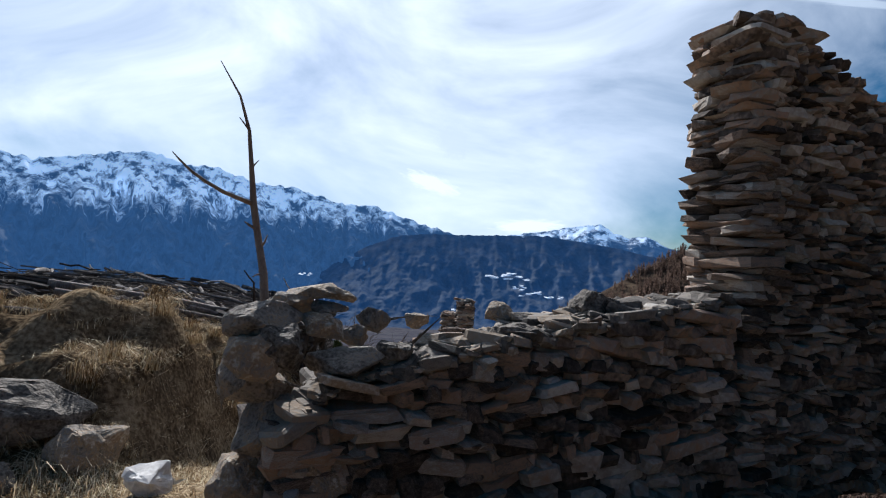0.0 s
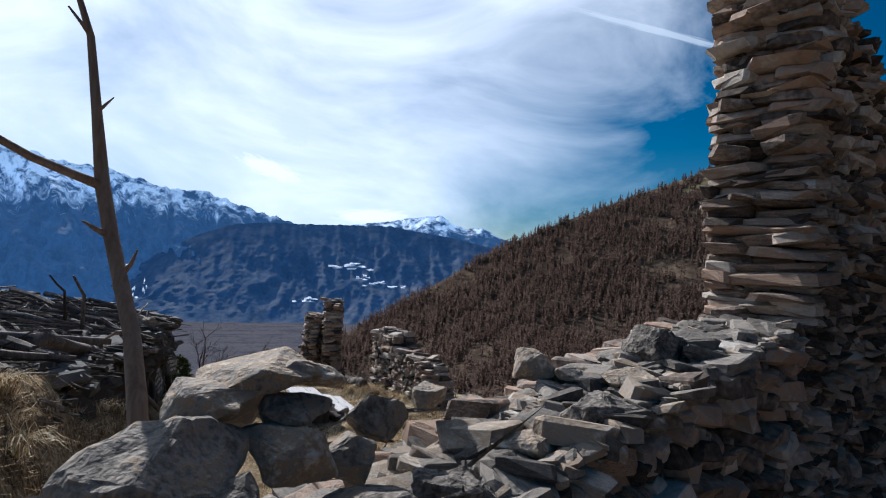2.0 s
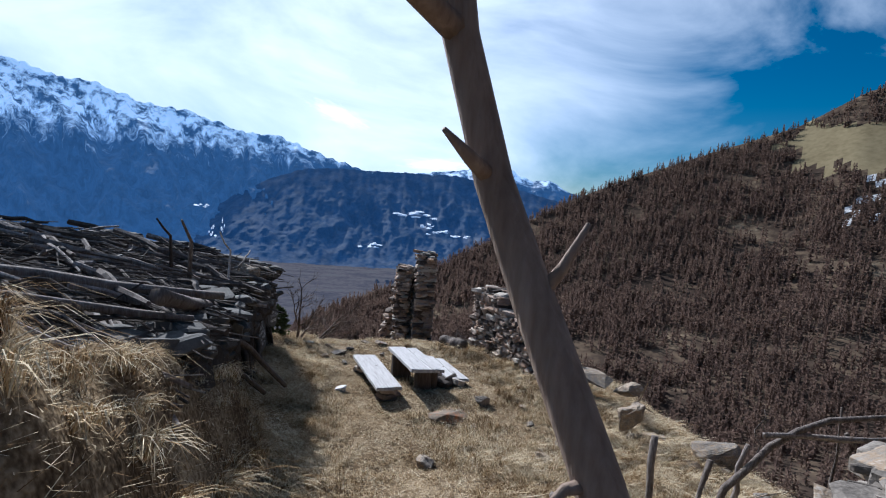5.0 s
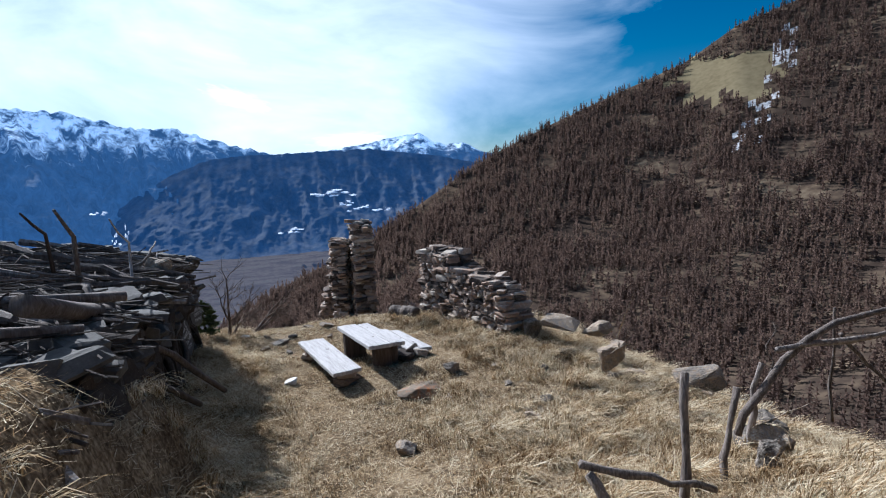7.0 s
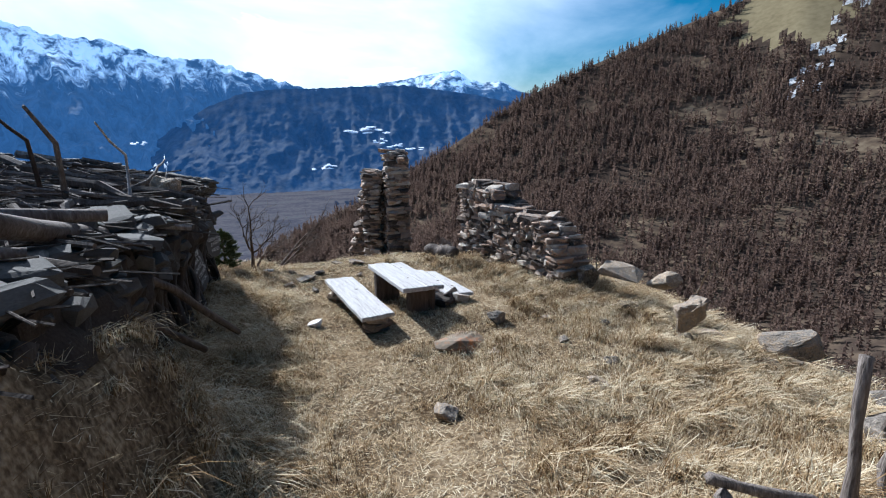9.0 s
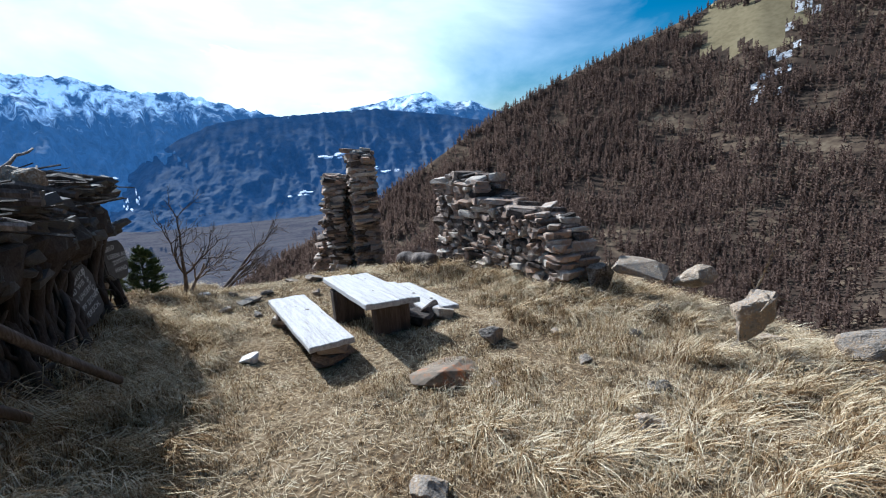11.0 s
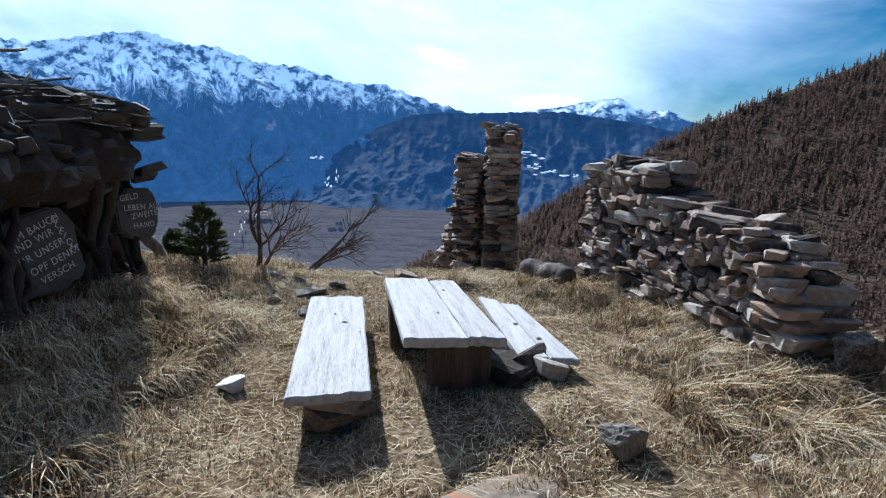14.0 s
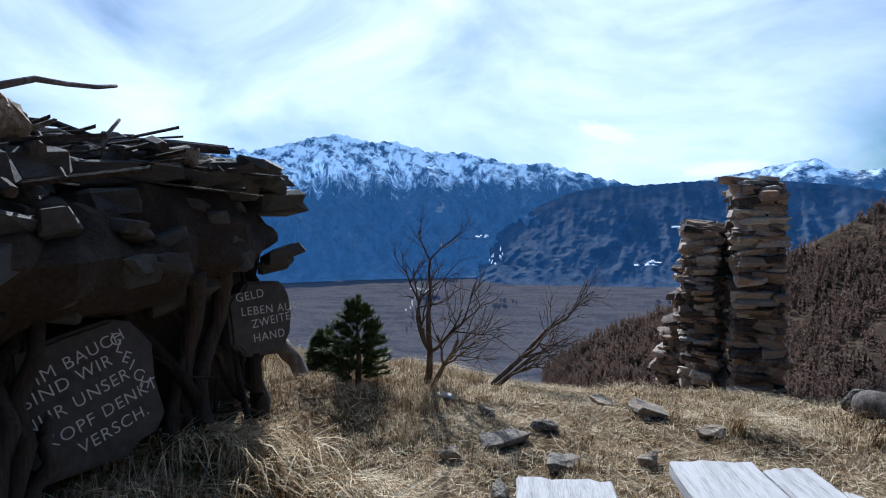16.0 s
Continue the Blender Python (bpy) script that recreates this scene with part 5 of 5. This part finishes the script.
def mountain_material(name, snow_from, snow_full, glow, reach=700):
    """Wooded and rocky slopes, with snow above a height; distance haze is painted in as blue emission."""
    m = bpy.data.materials.new(name)
    m.use_nodes = True
    n, l = m.node_tree.nodes, m.node_tree.links
    b = n["Principled BSDF"]
    b.inputs["Roughness"].default_value, b.inputs["Specular IOR Level"].default_value = 1.0, 0.0
    geo = n.new("ShaderNodeNewGeometry")
    sep = n.new("ShaderNodeSeparateXYZ")
    l.new(geo.outputs["Position"], sep.inputs["Vector"])
    a = n.new("ShaderNodeTexNoise")
    a.inputs["Scale"].default_value, a.inputs["Detail"].default_value, a.inputs["Roughness"].default_value = 0.009, 10.0, 0.72
    fall = n.new("ShaderNodeMapping")
    fall.inputs["Scale"].default_value = (1.0, 1.0, 0.45)
    l.new(geo.outputs["Position"], fall.inputs["Vector"])
    l.new(fall.outputs["Vector"], a.inputs["Vector"])
    # the bluish dark tone takes in some of the distance haze
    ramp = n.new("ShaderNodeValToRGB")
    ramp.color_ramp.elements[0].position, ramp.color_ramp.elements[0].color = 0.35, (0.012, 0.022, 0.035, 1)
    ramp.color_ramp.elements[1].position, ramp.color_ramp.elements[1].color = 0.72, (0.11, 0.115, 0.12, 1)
    l.new(a.outputs["Fac"], ramp.inputs["Fac"])
    h = n.new("ShaderNodeMath")
    h.operation = "MULTIPLY_ADD"
    h.inputs[1].default_value = reach
    l.new(a.outputs["Fac"], h.inputs[0])
    l.new(sep.outputs["Z"], h.inputs[2])
    mr = n.new("ShaderNodeMapRange")
    mr.inputs["From Min"].default_value = snow_from + reach / 2
    mr.inputs["From Max"].default_value = snow_full + reach / 2
    l.new(h.outputs["Value"], mr.inputs["Value"])
    mix = n.new("ShaderNodeMixRGB")
    mix.inputs["Color2"].default_value = (0.8, 0.84, 0.9, 1)
    # bare rock shows through the snow
    crag, bare, cover = n.new("ShaderNodeTexNoise"), n.new("ShaderNodeMapRange"), n.new("ShaderNodeMath")
    crag.inputs["Scale"].default_value, crag.inputs["Detail"].default_value, crag.inputs["Roughness"].default_value = 0.011, 8.0, 0.68
    l.new(geo.outputs["Position"], crag.inputs["Vector"])
    l.new(crag.outputs["Fac"], bare.inputs["Value"])
    bare.inputs["From Min"].default_value, bare.inputs["From Max"].default_value = 0.42, 0.55
    cover.operation = "MULTIPLY"
    l.new(mr.outputs["Result"], cover.inputs[0])
    l.new(bare.outputs["Result"], cover.inputs[1])
    l.new(cover.outputs["Value"], mix.inputs["Fac"])
    l.new(ramp.outputs["Color"], mix.inputs["Color1"])
    l.new(mix.outputs["Color"], b.inputs["Base Color"])
    # haze put in as emission: blue on slopes, paler and stronger on snow
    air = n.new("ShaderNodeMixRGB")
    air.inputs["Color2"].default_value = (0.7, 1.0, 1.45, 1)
    # noise mottles that emission like woods on the slopes
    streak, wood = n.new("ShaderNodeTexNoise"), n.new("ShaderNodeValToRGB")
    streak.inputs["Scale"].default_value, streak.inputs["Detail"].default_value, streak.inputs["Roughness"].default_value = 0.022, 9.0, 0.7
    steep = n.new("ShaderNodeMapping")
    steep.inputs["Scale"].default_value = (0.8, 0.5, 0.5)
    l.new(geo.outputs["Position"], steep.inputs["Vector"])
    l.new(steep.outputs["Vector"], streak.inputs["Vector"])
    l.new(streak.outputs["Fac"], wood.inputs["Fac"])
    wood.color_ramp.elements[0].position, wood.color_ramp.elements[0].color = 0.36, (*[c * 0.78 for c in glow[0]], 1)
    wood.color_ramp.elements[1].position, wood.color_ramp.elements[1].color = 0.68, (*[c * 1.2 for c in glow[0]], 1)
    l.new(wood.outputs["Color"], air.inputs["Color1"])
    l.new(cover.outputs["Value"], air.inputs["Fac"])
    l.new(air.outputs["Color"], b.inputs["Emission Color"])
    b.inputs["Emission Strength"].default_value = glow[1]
    return m


def mountain(name, ridge, near, far, foot_el, mat, seed, label, relief=1.0, step=0.2, span=(-90, 60)):
    """A mountain chain in relief: its ridge by bearing and height, slopes cut by gullies."""
    azs, ts = np.arange(span[0], span[1] + 0.01, step), np.linspace(0, 1, 110)
    verts = []
    for az in azs:
        crag = 0.22 * noise.noise(Vector((az * 1.7, seed, 0))) + 0.13 * noise.noise(Vector((az * 5.0, seed, 3)))
        top = lerp_table(az, ridge) + crag * min(1.2, relief)
        for t in ts:
            el = foot_el + (top - foot_el) * t ** 1.1
            dist = near + (far - near) * t
            k = 0.0
            for f, w in ((0.2, 0.8), (0.55, 0.55), (1.5, 0.3), (4.0, 0.13)):
                k += w * abs(noise.noise(Vector((az * f + t * 1.3, t * 6.0 * f, seed + f))))
            side = math.sin(math.pi * min(1, t * 1.02))
            dist += relief * 520 * (k - 0.45) * side
            verts.append(at_angle(az, el, min(dist, 4880)))
    w = len(ts)
    faces = [(i * w + j, i * w + j + 1, (i + 1) * w + j + 1, (i + 1) * w + j) for i in range(len(azs) - 1) for j in range(w - 1)]
    ob = soup(name, verts, faces, mat, smooth=True)
    return tagged(ob, label, "mountains", kind="structure")


M_MEADOW = material("winter_meadow", [(0.3, (0.13, 0.105, 0.06)), (0.7, (0.24, 0.20, 0.12))], 0.02, 1.0, 0.2, 9.0, dist=1.0, space="World")
# each glow pair is painted haze: emission colour and strength
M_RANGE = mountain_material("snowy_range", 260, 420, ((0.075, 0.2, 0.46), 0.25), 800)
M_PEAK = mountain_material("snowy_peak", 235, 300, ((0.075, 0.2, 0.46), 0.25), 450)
M_MID = mountain_material("hazed_wooded_mountain", 270, 340, ((0.04, 0.12, 0.31), 0.2), 480)
# valley haze painted as a faint blue emission
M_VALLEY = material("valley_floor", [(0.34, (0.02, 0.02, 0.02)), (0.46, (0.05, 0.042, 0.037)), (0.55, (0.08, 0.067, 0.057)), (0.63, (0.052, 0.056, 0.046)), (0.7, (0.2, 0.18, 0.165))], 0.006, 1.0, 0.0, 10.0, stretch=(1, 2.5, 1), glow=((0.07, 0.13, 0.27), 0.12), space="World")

hillside()
mountain("mountain_range", [(-90, 7), (-60, 8), (-50, 7.5), (-40, 7.6), (-37.7, 7.4), (-35, 8.0), (-32, 8.8), (-29.4, 9.3), (-26, 8.5), (-23, 8.4), (-19.7, 7.4), (-15.5, 7.2), (-11.4, 6.0), (-7.6, 5.9), (-2.8, 4.4), (1.5, 3.3), (10, 2), (20, 1)], 3150, 4500, -5.9, M_RANGE, 3.3, "snow-capped mountain range across the valley with painted blue haze", 1.7, span=(-90, 20))
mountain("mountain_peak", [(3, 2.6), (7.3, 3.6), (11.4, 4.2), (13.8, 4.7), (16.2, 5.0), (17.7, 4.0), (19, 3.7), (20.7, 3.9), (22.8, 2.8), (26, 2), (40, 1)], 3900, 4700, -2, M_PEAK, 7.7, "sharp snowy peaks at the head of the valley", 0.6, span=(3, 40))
mountain("mountain_middle", [(-19, -6.6), (-16.2, -5.0), (-14.4, -2.6), (-11.5, -0.4), (-8.2, 1.6), (-5, 2.9), (-2, 3.3), (1.5, 3.35), (6, 3.5), (11, 3.6), (18, 2.6), (25, 1), (45, 0)], 2700, 3900, -7.5, M_MID, 5.1, "dark wooded mountain with painted blue haze", 0.55, span=(-19, 45))
far = [at_angle(a, 0, d) for d in np.geomspace(150, 4900, 14) for a in range(-100, 61, 8)]
far = [(x, y, -330.0) for x, y, _ in far]
faces = [(j * 21 + i, j * 21 + i + 1, (j + 1) * 21 + i + 1, (j + 1) * 21 + i) for j in range(13) for i in range(20)]
tagged(soup("valley_floor", far, faces, M_VALLEY), "flat valley floor with fields far below and painted haze", "valley", kind="structure")


# ---- snow-covered village fields on the middle mountain, small clouds, vapour trail ----
def patch(name, az, el, w, h, dist, mat, seed, label, category):
    """An irregular field seen across the valley, lying on the slope."""
    bm = bmesh.new()
    ring = []
    for k in range(26):
        a = k * math.tau / 26
        r = 0.8 + 0.7 * noise.noise(Vector((math.cos(a) * 2.2, math.sin(a) * 2.2, seed))) + 0.5 * noise.noise(Vector((math.cos(a) * 5, math.sin(a) * 5, seed)))
        ring.append(bm.verts.new(at_angle(az + math.cos(a) * w * r, el + math.sin(a) * h * r, dist + math.sin(a) * 60)))
    bm.faces.new(ring)
    bmesh.ops.triangulate(bm, faces=bm.faces[:])
    return tagged(part(name, bm, mat), label, category, kind="structure")


# bluish emission hazes and brightens the far snow
M_FARSNOW = material("far_snow_glow", [(0.42, (0.08, 0.1, 0.14)), (0.56, (0.7, 0.73, 0.78))], 0.02, 1.0, 0.0, 7.0, glow=((0.5, 0.7, 1.0), 0.12), space="World")
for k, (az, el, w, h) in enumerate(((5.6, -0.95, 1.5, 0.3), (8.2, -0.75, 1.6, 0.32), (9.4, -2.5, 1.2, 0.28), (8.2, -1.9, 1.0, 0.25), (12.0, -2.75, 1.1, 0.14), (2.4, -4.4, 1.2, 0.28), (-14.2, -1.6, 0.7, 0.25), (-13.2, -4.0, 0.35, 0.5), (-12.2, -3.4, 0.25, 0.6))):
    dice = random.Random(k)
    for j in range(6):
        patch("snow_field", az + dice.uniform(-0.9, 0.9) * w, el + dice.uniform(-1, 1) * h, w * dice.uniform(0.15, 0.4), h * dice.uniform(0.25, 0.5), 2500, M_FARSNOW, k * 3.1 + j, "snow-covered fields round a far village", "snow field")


# roofs and road get a weak bluish emission as painted haze
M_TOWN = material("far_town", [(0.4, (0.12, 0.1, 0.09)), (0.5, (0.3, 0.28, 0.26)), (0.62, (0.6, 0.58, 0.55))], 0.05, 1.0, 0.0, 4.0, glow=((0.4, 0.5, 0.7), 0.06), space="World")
dice = random.Random(55)
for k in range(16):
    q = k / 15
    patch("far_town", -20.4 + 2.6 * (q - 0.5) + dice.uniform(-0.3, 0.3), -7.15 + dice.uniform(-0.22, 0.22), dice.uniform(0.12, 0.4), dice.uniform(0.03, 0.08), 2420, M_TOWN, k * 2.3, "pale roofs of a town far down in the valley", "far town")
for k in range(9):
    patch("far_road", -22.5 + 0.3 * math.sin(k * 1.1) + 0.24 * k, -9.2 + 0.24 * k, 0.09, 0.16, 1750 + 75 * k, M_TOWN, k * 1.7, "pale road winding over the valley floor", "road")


def sky_glow(name, colour, strength, solid):
    """Thin cloud: lit vapour that lets the sky through."""
    m = bpy.data.materials.new(name)
    m.use_nodes = True
    n, l = m.node_tree.nodes, m.node_tree.links
    n.clear()
    out, em, tr, mx = n.new("ShaderNodeOutputMaterial"), n.new("ShaderNodeEmission"), n.new("ShaderNodeBsdfTransparent"), n.new("ShaderNodeMixShader")
    em.inputs["Color"].default_value, em.inputs["Strength"].default_value = (*colour, 1), strength
    tx, mp2, ns = n.new("ShaderNodeTexCoord"), n.new("ShaderNodeMapping"), n.new("ShaderNodeTexNoise")
    gr = n.new("ShaderNodeTexGradient")
    gr.gradient_type = "SPHERICAL"
    ns.inputs["Scale"].default_value, ns.inputs["Detail"].default_value = 3.0, 6.0
    add, mul = n.new("ShaderNodeMath"), n.new("ShaderNodeMapRange")
    add.operation = "ADD"
    l.new(tx.outputs["Object"], gr.inputs["Vector"])
    l.new(tx.outputs["Object"], ns.inputs["Vector"])
    l.new(gr.outputs["Fac"], add.inputs[0])
    l.new(ns.outputs["Fac"], add.inputs[1])
    mul.inputs["From Min"].default_value, mul.inputs["From Max"].default_value, mul.inputs["To Max"].default_value = 0.62, 0.95, solid
    l.new(add.outputs["Value"], mul.inputs["Value"])
    l.new(mul.outputs["Result"], mx.inputs["Fac"])
    l.new(tr.outputs["BSDF"], mx.inputs[1])
    l.new(em.outputs["Emission"], mx.inputs[2])
    l.new(mx.outputs["Shader"], out.inputs["Surface"])
    return m


M_CLOUD = sky_glow("cloud", (0.95, 0.98, 1.0), 0.75, 0.95)
M_TRAIL = sky_glow("vapour_trail", (0.85, 0.93, 1.0), 0.6, 0.55)


def cloud(name, az, el, w, h, roll, mat, label):
    """A flat far cloud of w by h degrees, facing the terrace."""
    bm = bmesh.new()
    bmesh.ops.create_circle(bm, cap_ends=True, segments=32, radius=1.0)
    ob = part(name, bm, mat)
    p = Vector(at_angle(az, el, 4800))
    k = 4800 * math.tan(radians(1))
    m = look(p, EYE_AT, 0) @ pose(0, 0, 0, 0, 0, roll) @ Matrix.Diagonal((w * k / 2, h * k / 2, 1, 1))
    ob.matrix_basis = m
    ob.visible_shadow = False
    return tagged(ob, label, "cloud", kind="structure")


cloud("cloud", -1.6, 8.7, 7.5, 2.2, 18, M_CLOUD, "small bright lens-shaped cloud")
cloud("cloud", 0.6, 13.2, 5.0, 4.6, 60, M_TRAIL, "small bright puff of thin cloud")
cloud("cloud", 8.8, 4.6, 9.0, 1.8, -3, M_CLOUD, "low white cloud bank behind the ridge")
cloud("vapour_trail", 37.5, 23.0, 22.0, 0.9, 20, M_TRAIL, "thin white vapour trail in the blue sky")
